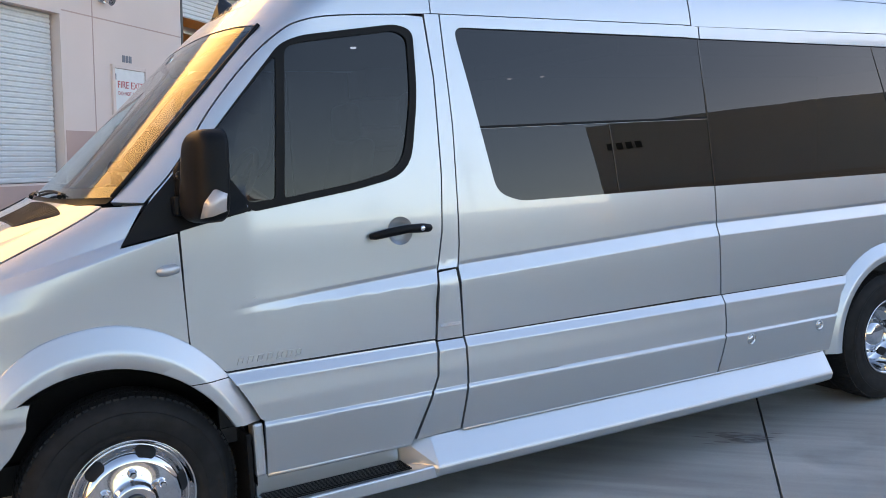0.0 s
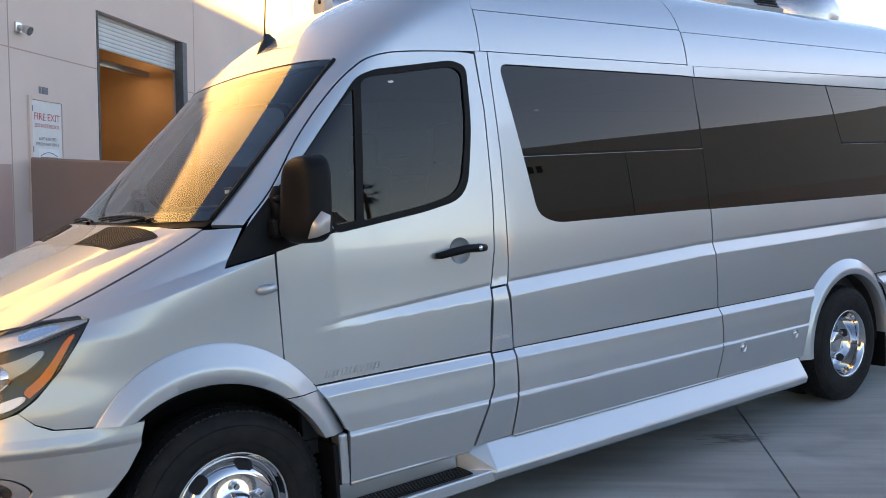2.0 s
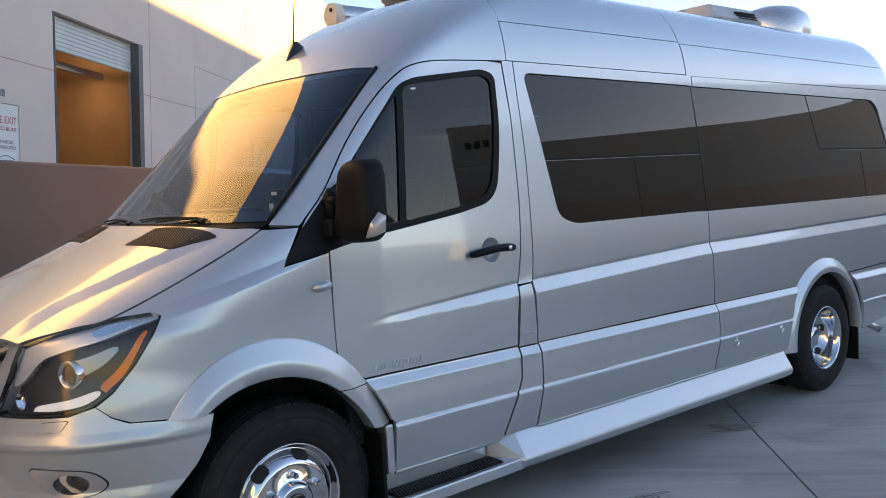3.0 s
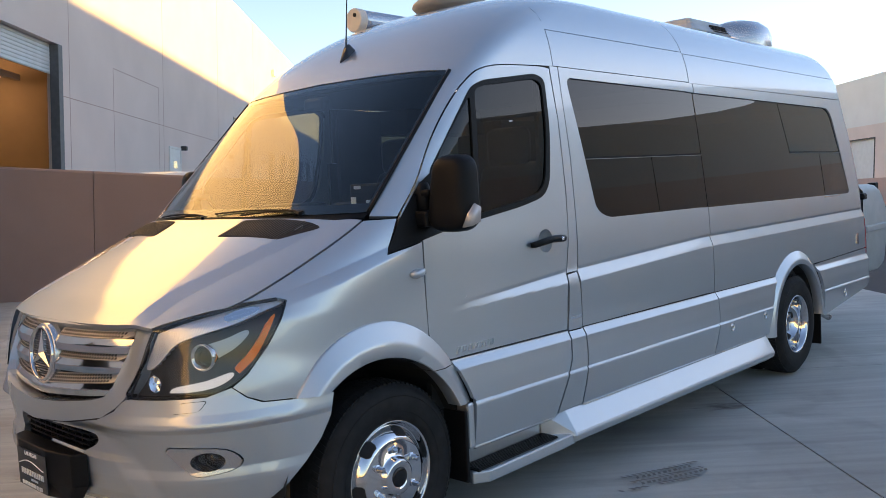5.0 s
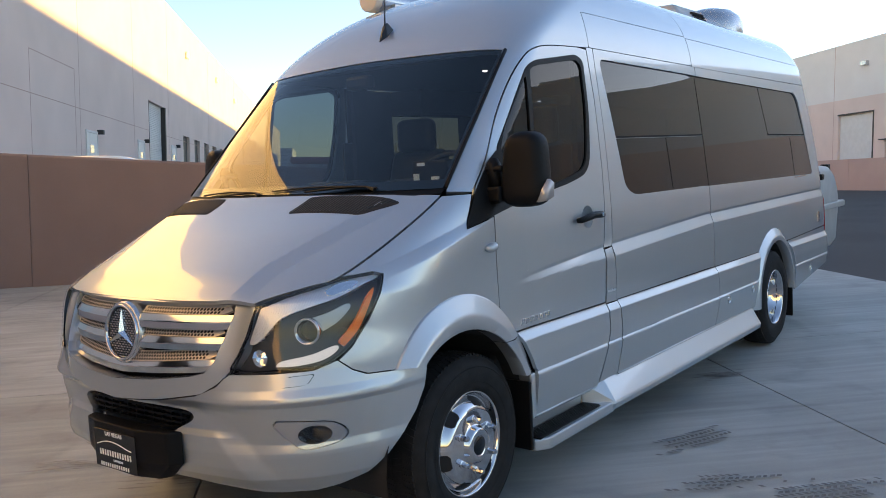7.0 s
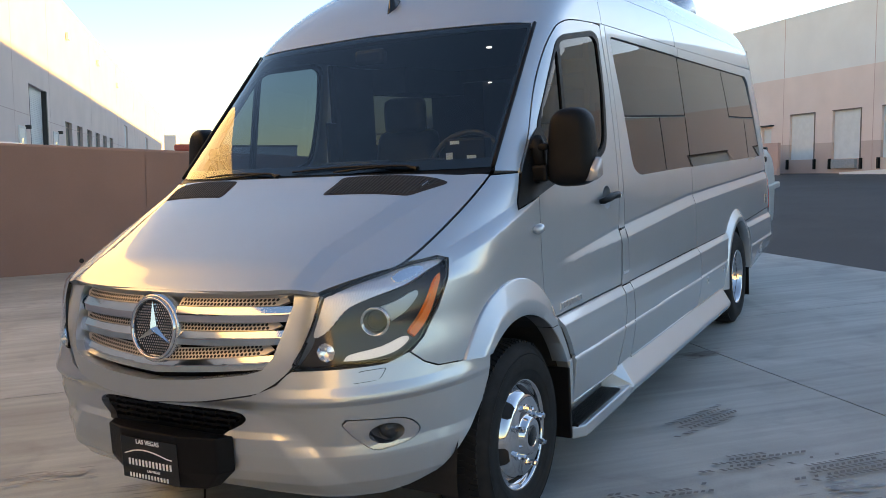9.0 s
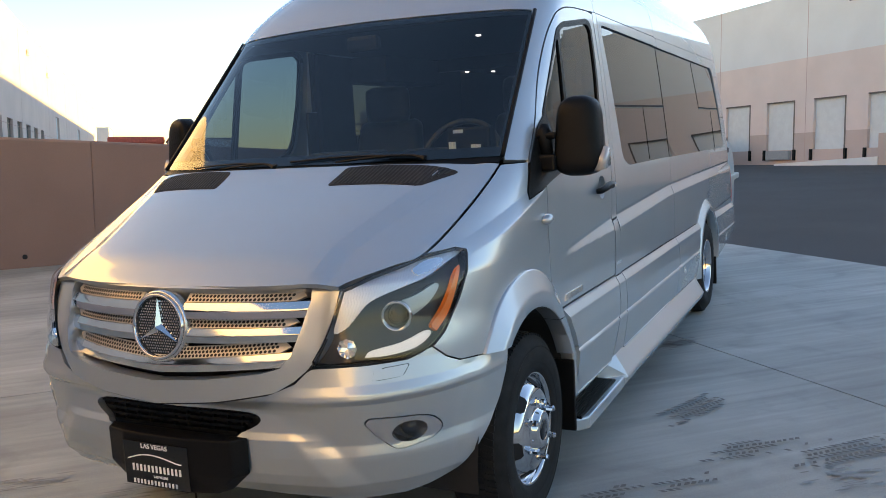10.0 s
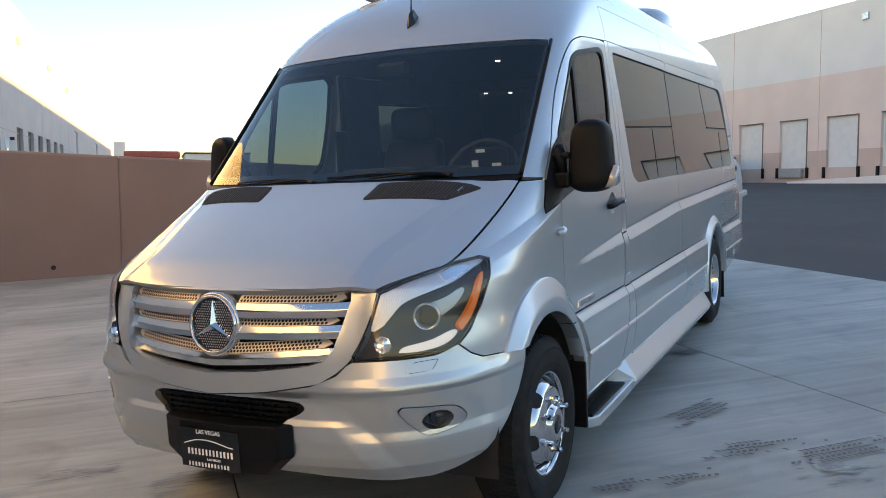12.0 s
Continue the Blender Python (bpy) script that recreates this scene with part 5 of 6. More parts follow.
for s in S2:
    def hm(pts):
        return [(s * a, z) for a, z in pts]
    lamp = panel("headlamp", [hm(HEAD)], polar_map(0.001), LENS, van, (1.4, 0.04), 0.004, "clear headlamp with projector and amber side reflector")
    panel("lamp_gasket", [hm(HEAD), hm(HIN)], polar_map(-0.006), GLOSSBLACK, lamp, (1.4, 0.04), 0.05)
    panel("lamp_housing", [hm(HEAD)], polar_map(-0.062), HOUSING, lamp, (1.4, 0.04), 0.004)
    upper = flow([(24.4, 1.096), (31, 1.149), (36.0, 1.176), (40.3, 1.174), (40.0, 1.160), (37.8, 1.142), (34.4, 1.108), (30.2, 1.080), (27.2, 1.052), (25.6, 1.01), (24.4, 0.976), (22.9, 0.962), (23.5, 1.02), (24.4, 1.096)], 3)[:-1]
    panel("upper_reflector", [hm(upper)], polar_map(-0.030, lambda a, z: 0.0003 * math.sin(2 * math.pi * (abs(a) - 14 * z) / 0.34)), RIBBED, lamp, (0.075, 0.03), 0.02, "ribbed silver upper reflector")
    panel("indicator_bowl", [hm(flow([(32.6, 1.135), (34.4, 1.155), (36.6, 1.160), (37.2, 1.148), (35.6, 1.130), (33.4, 1.118), (32.6, 1.135)], 3)[:-1])], polar_map(-0.026), CHROME, lamp, (0.8, 0.02), 0.01, "chrome indicator bowl")
    panel("beam_wing", [hm(flow([(30.8, 1.042), (33.2, 1.058), (35.6, 1.082), (36.1, 1.068), (34.9, 1.032), (33.6, 1.008), (32.0, 0.99), (32.1, 1.015), (30.8, 1.042)], 3)[:-1])], polar_map(-0.036), LAMPSILVER, lamp, (0.8, 0.02), 0.02, "silver wing beside the projector")
    c = polar_map(-0.052)(s * 30.3, 0.995)
    q = Vector((-0.93, s * 0.36, 0.02)).normalized()
    mm = Matrix.Translation(c) @ q.to_track_quat("Z", "Y").to_matrix().to_4x4()
    part("projector_ring", lathe([(0.052, -0.02), (0.052, 0.010), (0.049, 0.017), (0.045, 0.017), (0.036, 0.004), (0.035, -0.02)], mm, 36), WHEELCHROME, lamp, "chrome projector ring", True)
    part("projector_lens", lathe([(0.0, 0.020), (0.014, 0.0175), (0.025, 0.010), (0.033, -0.003), (0.034, -0.02)], mm, 28), GLOSSBLACK, lamp, "dark projector lens", True)
    strip = flow([(26.4, 0.880), (27.2, 0.899), (31.0, 0.915), (33.9, 0.938), (34.4, 0.926), (33.4, 0.904), (31.8, 0.888), (29.0, 0.879), (26.4, 0.880)], 3)[:-1]
    panel("running_lamp", [hm(strip)], polar_map(-0.022), LED, lamp, (0.7, 0.02), 0.02, "white running lamp strip")
    amb = flow([(35.2, 0.932), (37.0, 0.98), (38.4, 1.045), (39.6, 1.122), (39.0, 1.120), (37.6, 1.052), (36.2, 0.998), (34.6, 0.955), (35.2, 0.932)], 3)[:-1]
    panel("amber_reflector", [hm(amb)], polar_map(-0.016), AMBER, lamp, (0.7, 0.02), 0.02, "amber side reflector")
    c = polar_map(-0.034)(s * 24.4, 0.912)
    mm = Matrix.Translation(c) @ Vector((-0.97, s * 0.25, 0.02)).normalized().to_track_quat("Z", "Y").to_matrix().to_4x4()
    part("small_reflector", lathe([(0.033, 0.010), (0.030, 0.004), (0.022, -0.010), (0.010, -0.004), (0.0, 0.002)], mm, 8), CHROME, lamp, "small faceted reflector")


# ---- writing ----
def text_mesh(body, size, depth=0.001):
    cu = bpy.data.curves.new("lettering", "FONT")
    cu.body, cu.size, cu.extrude, cu.align_x, cu.align_y = body, size, depth, "CENTER", "CENTER"
    ob = bpy.data.objects.new("lettering", cu)
    scene.collection.objects.link(ob)
    me = bpy.data.meshes.new_from_object(ob.evaluated_get(bpy.context.evaluated_depsgraph_get()))
    bpy.data.objects.remove(ob)
    bpy.data.curves.remove(cu)
    return me


def lettering(body, size, m, mat, parent, label=""):
    me = text_mesh(body, size)
    me.materials.clear()
    me.materials.append(mat)
    ob = new("lettering", me)
    ob.parent = parent
    ob.matrix_local = m
    if label:
        tagged(ob, label)
    return ob


WHITE = material("white_print", (0.8, 0.8, 0.8), 0.5, vary=0.02)
# plate holder
bm = bmesh.new()
prof_hi = [(-0.985, 0.262), (-1.035, 0.235), (-1.062, 0.14), (-1.066, -0.14), (-1.035, -0.30), (-0.985, -0.335)]
zt = 0.628
top = [bm.verts.new((x, y, zt)) for x, y in prof_hi]
midv = [bm.verts.new((x, y, 0.505)) for x, y in prof_hi]
low = [bm.verts.new((x + 0.01, y * 0.72 - 0.01, 0.435)) for x, y in prof_hi]
for a, b in ((top, midv), (midv, low)):
    for i in range(5):
        bm.faces.new((a[i], a[i + 1], b[i + 1], b[i]))
bm.faces.new(top)
bm.faces.new(low)
bm.faces.new([top[0], midv[0], low[0], low[5], midv[5], top[5]])
bmesh.ops.recalc_face_normals(bm, faces=bm.faces)
bmesh.ops.bevel(bm, geom=list(bm.edges), offset=0.006, segments=2, affect="EDGES", profile=0.5)
holder = part("plate_holder", bm, PLASTIC, bumper, "black plastic plate holder with a dealer plate")
part("plate", boxes((-1.071, -1.066, -0.148, 0.135, 0.448, 0.602), bevel=0.002), GLOSSBLACK, holder, "black dealer plate")
PT = Matrix(((0, 0, -1, -1.0725), (-1, 0, 0, -0.01), (0, 1, 0, 0.0), (0, 0, 0, 1)))


def plate_bar(y0, y1, z0, z1, name="print_bar"):
    part(name, boxes((-1.0735, -1.0712, y0, y1, z0, z1)), WHITE, holder)


lettering("LAS VEGAS", 0.024, Matrix.Translation((0, 0.005, 0.588)) @ PT, WHITE, holder, "white printed words")
lettering("LAS VEGAS", 0.013, Matrix.Translation((0, -0.015, 0.484)) @ PT, WHITE, holder, "white printed words")
for k in range(13):
    y = 0.098 - 0.0172 * k
    plate_bar(y - 0.0075, y, 0.499, 0.522)
    y2 = 0.098 - 0.0155 * k
    plate_bar(y2 - 0.007, y2, 0.454, 0.469)
part("logo_line", tube([(-1.0722, 0.115 - 0.0235 * i, 0.535 + 0.024 * max(0, math.sin(math.pi * (i / 10) ** 0.8)) + (0.004 if i in (0, 10) else 0)) for i in range(11)], 0.0022, 5), WHITE, holder, "white car outline")

# bonnet vents
SLAT = material("vent_slat_plastic", (0.024, 0.0235, 0.0235), 0.5, vary=0.1, spec=0.3)
for s in S2:
    vent = rounded([(-0.325, s * 0.275), (-0.19, s * 0.29), (-0.125, s * 0.755), (-0.285, s * 0.655)], 0.02)
    v = panel("bonnet_vent", [vent], top_map(0.002, hood_form), GAP, hood, (0.05, 0.05), 0.01, "black slatted bonnet vent")
    for k in range(26):
        y = 0.295 + 0.0165 * k
        f = (y - 0.28) / 0.47
        x0 = max(-0.318 + 0.105 * (y - 0.275), -0.273 + 1.6 * (y + 0.01 - 0.655))
        x1 = -0.193 + 0.062 * f
        if x1 - x0 < 0.02:
            continue
        panel("slat", [[(x0, s * y), (x1, s * (y + 0.016)), (x1, s * (y + 0.022)), (x0, s * (y + 0.006))]], top_map(0.004, hood_form), SLAT, v, (0.08, 0.08), 0.008)

# ---- flank fittings ----
for s in S2:
    W = lambda x, z: half_width(x, z) + crease(x, z)
    # door handle with its round recess
    c = Vector((1.125, s * (W(1.125, 1.27) + 0.002), 1.265))
    rec = part("handle_recess", lathe([(0.0595, -0.0015), (0.057, -0.003), (0.048, -0.014), (0.030, -0.022), (0.0, -0.024)], Matrix.Translation(c) @ pose(0, 0, 0, 90 if s < 0 else -90, 0, 0), 32), PAINT, van, "round silver handle recess", True)
    y = W(1.1, 1.27)
    part("door_handle", tube([(0.985, s * (y + 0.012), 1.255), (1.0, s * (y + 0.028), 1.257), (1.06, s * (y + 0.036), 1.266), (1.14, s * (y + 0.036), 1.274), (1.21, s * (y + 0.032), 1.272), (1.245, s * (y + 0.026), 1.269), (1.26, s * (y + 0.008), 1.268)], [0.012, 0.016, 0.018, 0.018, 0.019, 0.017, 0.012], 12), PLASTIC, van, "black door handle", True)
    part("lock_cylinder", lathe([(0.0, 0.004), (0.009, 0.004), (0.011, 0.0), (0.011, -0.01)], Matrix.Translation((1.205, s * (y + 0.05), 1.272)) @ pose(0, 0, 0, 90 if s < 0 else -90, 0, 0), 16), CHROME, van, "chrome lock", True)
    # side repeater
    y = W(0.17, 1.21)
    part("side_repeater", tube([(0.150, s * (y - 0.002), 1.206), (0.155, s * (y + 0.008), 1.206), (0.172, s * (y + 0.014), 1.208), (0.20, s * (y + 0.013), 1.211), (0.212, s * (y + 0.009), 1.212), (0.214, s * (y - 0.002), 1.212)], [0.008, 0.016, 0.021, 0.020, 0.018, 0.015], 12), PAINT, van, "small smoke-grey side repeater lamp", True)
    # slanted nameplate, unlettered
    for k in range(7):
        x = 0.405 + 0.038 * k
        panel("name_bar", [[(x, 0.824), (x + 0.022, 0.825), (x + 0.032, 0.853), (x + 0.010, 0.852)], [(x + 0.0065, 0.8285), (x + 0.0115, 0.8485), (x + 0.0265, 0.849), (x + 0.0195, 0.8295)]], side_map(s, 0.006), PAINT, van, (0.3, 0.3), 0.006, "raised silver nameplate stroke")
    panel("name_bar", [[(5.05, 1.345), (5.43, 1.35), (5.43, 1.362), (5.05, 1.357)]], side_map(s, 0.002), SATIN, van, (0.1, 0.1), 0.003)
    panel("badge_bar", [rounded([(1.275, 0.853), (1.372, 0.853), (1.372, 0.868), (1.275, 0.868)], 0.006)], side_map(s, 0.006), CHROME, van, (0.1, 0.1), 0.006, "small chrome badge")
    # round locks in the cladding and a lamp behind the rear wheel
    for x, z, r in ((3.12, 0.545, 0.030), (3.66, 0.55, 0.030), (5.36, 0.515, 0.038)):
        y = half_width(x, z) + clad(x, z)
        hatch = part("hatch_lock", lathe([(0.0, 0.006), (r * 0.55, 0.006), (r * 0.6, 0.002), (r * 0.75, 0.002), (r * 0.8, 0.008), (r, 0.006), (r, -0.01)], Matrix.Translation((x, s * y, z + rake(x))) @ pose(0, 0, 0, 90 if s < 0 else -90, 0, 0), 24), SATIN, van, "round chrome hatch lock", True)
    panel("tail_lamp", [rounded([(6.02, 0.80), (6.09, 0.80), (6.075, 1.12), (6.03, 1.12)], 0.015)], side_map(s, 0.004), material("red_lamp", (0.45, 0.01, 0.01), 0.1, coat=1), van, (0.03, 0.05), 0.02, "red tail lamp")
    panel("side_outlet", [rounded([(5.74, 0.90), (5.81, 0.90), (5.80, 1.0), (5.75, 1.0)], 0.012)], side_map(s, 0.006), SATIN, van, (0.1, 0.1), 0.01, "small satin outlet cover")



def mirror_head(s):
    """A tall rounded shell, bulging to the front, cut flat behind."""
    bm = bmesh.new()
    rows = []
    n = 30
    for k in range(21):
        t = 0.5 - 0.5 * math.cos(math.pi * k / 20)
        z = 1.375 + 0.325 * t
        e = (1 - min(abs(2 * t - 1), 1) ** 7) ** 0.55
        yi, yo = 0.998 + 0.018 * t, 1.205 - 0.028 * t
        cx, cy = 0.315 + 0.03 * t, (yi + yo) / 2
        hy, hx = (yo - yi) / 2 * (0.75 + 0.25 * e) * (0.3 + 0.7 * e), 0.075 * (0.35 + 0.65 * e)
        ring = []
        for i in range(n):
            a = 2 * math.pi * i / n
            c, d = math.cos(a), math.sin(a)
            px = (abs(c) ** 0.75) * (1 if c > 0 else -1)
            py = (abs(d) ** 0.55) * (1 if d > 0 else -1)
            dx = hx * px if px < 0 else 0.04 * px
            ring.append(bm.verts.new((cx + dx + 0.30 * (cy + hy * py - cy), s * (cy + hy * py), z)))
        rows.append(ring)
    for a, b in zip(rows, rows[1:]):
        for i in range(n):
            j = (i + 1) % n
            bm.faces.new((a[i], a[j], b[j], b[i]))
    bm.faces.new(rows[0])
    bm.faces.new(rows[-1])
    bmesh.ops.recalc_face_normals(bm, faces=bm.faces)
    return bm


for s in S2:
    mir = part("door_mirror", mirror_head(s), PLASTIC, van, "large black door mirror", True)
    part("mirror_arm", boxes((0.22, 0.33, s * 0.93, s * 1.02, 1.40, 1.47), (0.24, 0.34, s * 0.93, s * 1.02, 1.53, 1.56), bevel=0.012), PLASTIC, mir, "black mirror arm")
    part("mirror_pivot", tube([(0.27, s * 0.965, 1.44), (0.27, s * 0.965, 1.56), (0.275, s * 0.962, 1.59)], [0.035, 0.033, 0.02], 14), PLASTIC, mir, "black pivot", True)
    bm = bmesh.new()
    pts = [(0.272, 1.185, 1.395), (0.30, 1.208, 1.40), (0.345, 1.216, 1.415), (0.352, 1.216, 1.475), (0.318, 1.214, 1.492), (0.285, 1.202, 1.45)]
    out = [bm.verts.new((x - 0.004, s * (y + 0.004), z)) for x, y, z in pts]
    inn = [bm.verts.new((x + 0.02, s * (y - 0.03), z)) for x, y, z in pts]
    bm.faces.new(out)
    for i in range(6):
        j = (i + 1) % 6
        bm.faces.new((out[i], out[j], inn[j], inn[i]))
    bmesh.ops.recalc_face_normals(bm, faces=bm.faces)
    part("mirror_indicator", bm, material("clear_indicator", (0.5, 0.45, 0.42), 0.15, 0.25, vary=0.1, coat=1), mir, "clear indicator lens in the mirror", True)
    bm = boxes((0.362, 0.366, s * 1.03, s * 1.150, 1.42, 1.64), bevel=0.0015)
    for v in bm.verts:
        v.co.x += 0.30 * (abs(v.co.y) - 1.10) + 0.08 * (v.co.z - 1.53)
    part("mirror_glass", bm, CHROME, mir, "mirror glass")
    if s > 0:
        mir.location = (0.03, -0.06, 0.03)

# wipers
for y0, y1, lift in ((0.56, 0.08, 0.0), (0.02, -0.60, 0.01)):
    fm = front_map(0.012)
    pts = [fm(y0 + (y1 - y0) * i / 10, 1.483 + lift + 0.012 * math.sin(math.pi * i / 10)) for i in range(11)]
    wiper = part("wiper", tube(pts, 0.0042, 6), PLASTIC, van, "black windshield wiper")
    fm = front_map(0.022)
    part("wiper_arm", tube([fm(y1 + (y0 - y1) * i / 8 * 0.62, 1.475 + lift + 0.016 * math.sin(math.pi * (i / 8) ** 0.6)) for i in range(9)], [0.010] + [0.0055] * 7 + [0.004], 6), PLASTIC, wiper, "wiper arm")

# roof antenna
bm = bmesh.new()
base = [(0.645, 0.0, 2.226), (0.70, 0.034, 2.262), (0.775, 0.028, 2.305), (0.80, 0.0, 2.32), (0.775, -0.028, 2.305), (0.70, -0.034, 2.262)]
up = [(0.672, 0.0, 2.265), (0.702, 0.010, 2.33), (0.725, 0.009, 2.353), (0.738, 0.0, 2.35), (0.725, -0.009, 2.353), (0.702, -0.010, 2.33)]
lo = [bm.verts.new((x, y - 0.012, z - 0.012)) for x, y, z in base]
hi = [bm.verts.new((x, y - 0.012, z)) for x, y, z in up]
for i in range(6):
    j = (i + 1) % 6
    bm.faces.new((lo[i], lo[j], hi[j], hi[i]))
bm.faces.new(hi)
bmesh.ops.recalc_face_normals(bm, faces=bm.faces)
bmesh.ops.bevel(bm, geom=list(bm.edges), offset=0.004, segments=2, affect="EDGES", profile=0.5)
ant = part("antenna", bm, GLOSSBLACK, van, "black fin antenna with a whip")
part("whip", tube([(0.712, -0.012, 2.325), (0.716, -0.012, 2.38), (0.74, -0.012, 2.62), (0.765, -0.012, 2.80)], [0.006, 0.004, 0.0025, 0.002], 6), GLOSSBLACK, ant)

# things on the roof
awn = part("awning", tube([(1.50, 0.74, 2.675), (1.505, 0.74, 2.675), (5.40, 0.74, 2.64)], [0.070, 0.073, 0.073], 28), SATIN, van, "silver awning case along the roof edge", True)
part("awning_cap", tube([(1.44, 0.74, 2.675), (1.448, 0.74, 2.675), (1.50, 0.74, 2.675)], [0.072, 0.078, 0.078], 28), material("cream_plastic", (0.66, 0.6, 0.52), 0.5, vary=0.05), awn, "cream awning end cap")
part("awning_screw", tube([(1.432, 0.72, 2.705), (1.442, 0.72, 2.705)], 0.013, 12), GAP, awn)
part("awning_bracket", boxes((1.55, 1.65, 0.60, 0.70, 2.52, 2.64)), SATIN, awn)
part("awning_bracket", boxes((5.1, 5.2, 0.60, 0.70, 2.50, 2.62)), SATIN, awn)
for k in range(4):
    a = radians(190 + 28 * k)
    part("awning_rib", tube([(1.52, 0.74 + 0.076 * math.cos(a), 2.675 + 0.076 * math.sin(a)), (5.38, 0.74 + 0.076 * math.cos(a), 2.64 + 0.076 * math.sin(a))], 0.006, 6), SATIN, awn)
part("roof_disc", lathe([(0.0, 0.115), (0.11, 0.11), (0.19, 0.095), (0.225, 0.07), (0.23, 0.05), (0.21, 0.03), (0.10, 0.02), (0.09, -0.06)], Matrix.Translation((1.62, 0.05, 2.605)), 40), material("grey_roof_plastic", (0.3, 0.29, 0.28), 0.5, vary=0.08), van, "low round grey roof antenna", True)
bm = boxes((4.0, 4.72, -0.36, 0.36, 2.64, 2.795), bevel=0.05)
for v in bm.verts:
    if v.co.z > 2.73:
        v.co.y *= 0.86
        v.co.x = 4.36 + (v.co.x - 4.36) * 0.84
ac = part("air_conditioner", bm, material("pale_grey_plastic", (0.40, 0.43, 0.46), 0.45, vary=0.05), van, "pale grey roof air conditioner with vent slots")
for r in range(3):
    for k in range(10):
        x = 4.36 + 0.028 * k
        part("vent_slot", boxes((x, x + 0.016, -0.358 + 0.012 * r, -0.338 + 0.012 * r, 2.69 + 0.024 * r, 2.704 + 0.024 * r)), GAP, ac)
part("roof_vent_dome", lathe([(0.0, 0.235), (0.10, 0.228), (0.20, 0.20), (0.27, 0.145), (0.30, 0.08), (0.305, 0.0), (0.30, -0.06)], Matrix.Translation((5.12, -0.20, 2.64)), 40), SATIN, van, "silver domed roof cover", True)

# grey carrier box behind the tail
GREYBIN = material("grey_moulded_plastic", (0.36, 0.38, 0.385), 0.45, vary=0.06, bump=0.05)
bm = bmesh.new()
prof = [(6.24, 0.50), (6.80, 0.49), (6.96, 0.53), (7.04, 0.75), (7.10, 0.90), (7.10, 1.03), (7.03, 1.17), (6.90, 1.29), (6.72, 1.35), (6.24, 1.36)]
rows = []
for y, k in ((-0.90, 0.86), (-0.86, 0.97), (-0.80, 1.0), (0.80, 1.0), (0.86, 0.97), (0.90, 0.86)):
    rows.append([bm.verts.new((6.24 + (x - 6.24) * k, y, 0.9 + (z - 0.9) * k)) for x, z in prof])
for a, b in zip(rows, rows[1:]):
    for i in range(len(prof) - 1):
        bm.faces.new((a[i], a[i + 1], b[i + 1], b[i]))
bm.faces.new(rows[0])
bm.faces.new(rows[-1])
bmesh.ops.recalc_face_normals(bm, faces=bm.faces)
carrier = part("rear_carrier", bm, GREYBIN, van, "grey moulded carrier box on the van's tail", True)
part("carrier_rim", boxes((6.26, 7.17, -0.93, 0.93, 0.90, 0.965), bevel=0.015), GREYBIN, carrier)
part("carrier_handle", tube([(7.05, -0.80, 0.98), (7.16, -0.80, 0.99), (7.16, 0.80, 0.99), (7.05, 0.80, 0.98)], 0.02, 8), GREYBIN, carrier, "grey grip bar")
part("carrier_latch", boxes((6.82, 6.92, -0.84, -0.76, 1.29, 1.36), bevel=0.01), PLASTIC, carrier, "black latch")
part("carrier_mount", boxes((6.1, 6.9, -0.08, 0.08, 0.38, 0.46), (6.2, 6.6, -0.6, -0.52, 0.40, 0.46), bevel=0.006), GAP, carrier)
part("rear_camera_knob", boxes((6.14, 6.24, -0.94, -0.86, 1.22, 1.28), bevel=0.015), PLASTIC, van, "black rear knob")
part("exhaust_pipe", tube([(5.4, -0.55, 0.28), (5.7, -0.60, 0.24), (5.86, -0.66, 0.16), (5.92, -0.68, 0.13)], 0.03, 12), SATIN, van, "exhaust tail pipe", True)

# ---- the cab's inside, seen through the glass ----
part("headliner", boxes((0.66, 5.6, -0.80, 0.80, 2.10, 2.12), bevel=0.005), INTERIOR, van)
part("overhead_locker", boxes((2.45, 5.5, -0.80, 0.80, 2.012, 2.098)), INTERIOR, van)
part("cab_floor", boxes((0.2, 5.6, -0.88, 0.88, 0.50, 0.56)), INTERIOR, van)
for s in S2:
    part("inside_panel", boxes((0.35, 5.6, s * 0.84, s * 0.87, 0.56, 1.33)), INTERIOR, van)
    part("inside_panel", boxes((1.30, 1.50, s * 0.80, s * 0.83, 1.33, 2.09)), INTERIOR, van)
part("galley_unit", boxes((2.5, 5.5, 0.40, 0.83, 0.56, 2.09)), INTERIOR, van)
part("inside_panel", boxes((1.30, 1.68, 0.795, 0.825, 1.33, 2.09), (1.68, 2.5, 0.79, 0.82, 1.33, 1.60)), INTERIOR, van)
part("overhead_locker", boxes((1.70, 2.49, 0.55, 0.82, 1.925, 2.09)), INTERIOR, van)
part("rear_wall", boxes((5.55, 5.6, -0.84, 0.84, 0.56, 2.1)), INTERIOR, van)
prof = [(-0.06, 1.40), (0.05, 1.455), (0.25, 1.465), (0.42, 1.45), (0.50, 1.40), (0.56, 1.25), (0.50, 1.05), (0.40, 0.9), (0.1, 0.85), (-0.05, 1.2)]
bm = bmesh.new()
rows = [[bm.verts.new((x + 0.05 * (abs(y) / 0.82) ** 2, y, z)) for x, z in prof] for y in (-0.82, -0.6, -0.3, 0, 0.3, 0.6, 0.82)]
for a, b in zip(rows, rows[1:]):
    for i in range(len(prof)):
        j = (i + 1) % len(prof)
        bm.faces.new((a[i], a[j], b[j], b[i]))
bmesh.ops.recalc_face_normals(bm, faces=bm.faces)
dash = part("dashboard", bm, INTERIOR, van, "dark dashboard", True)
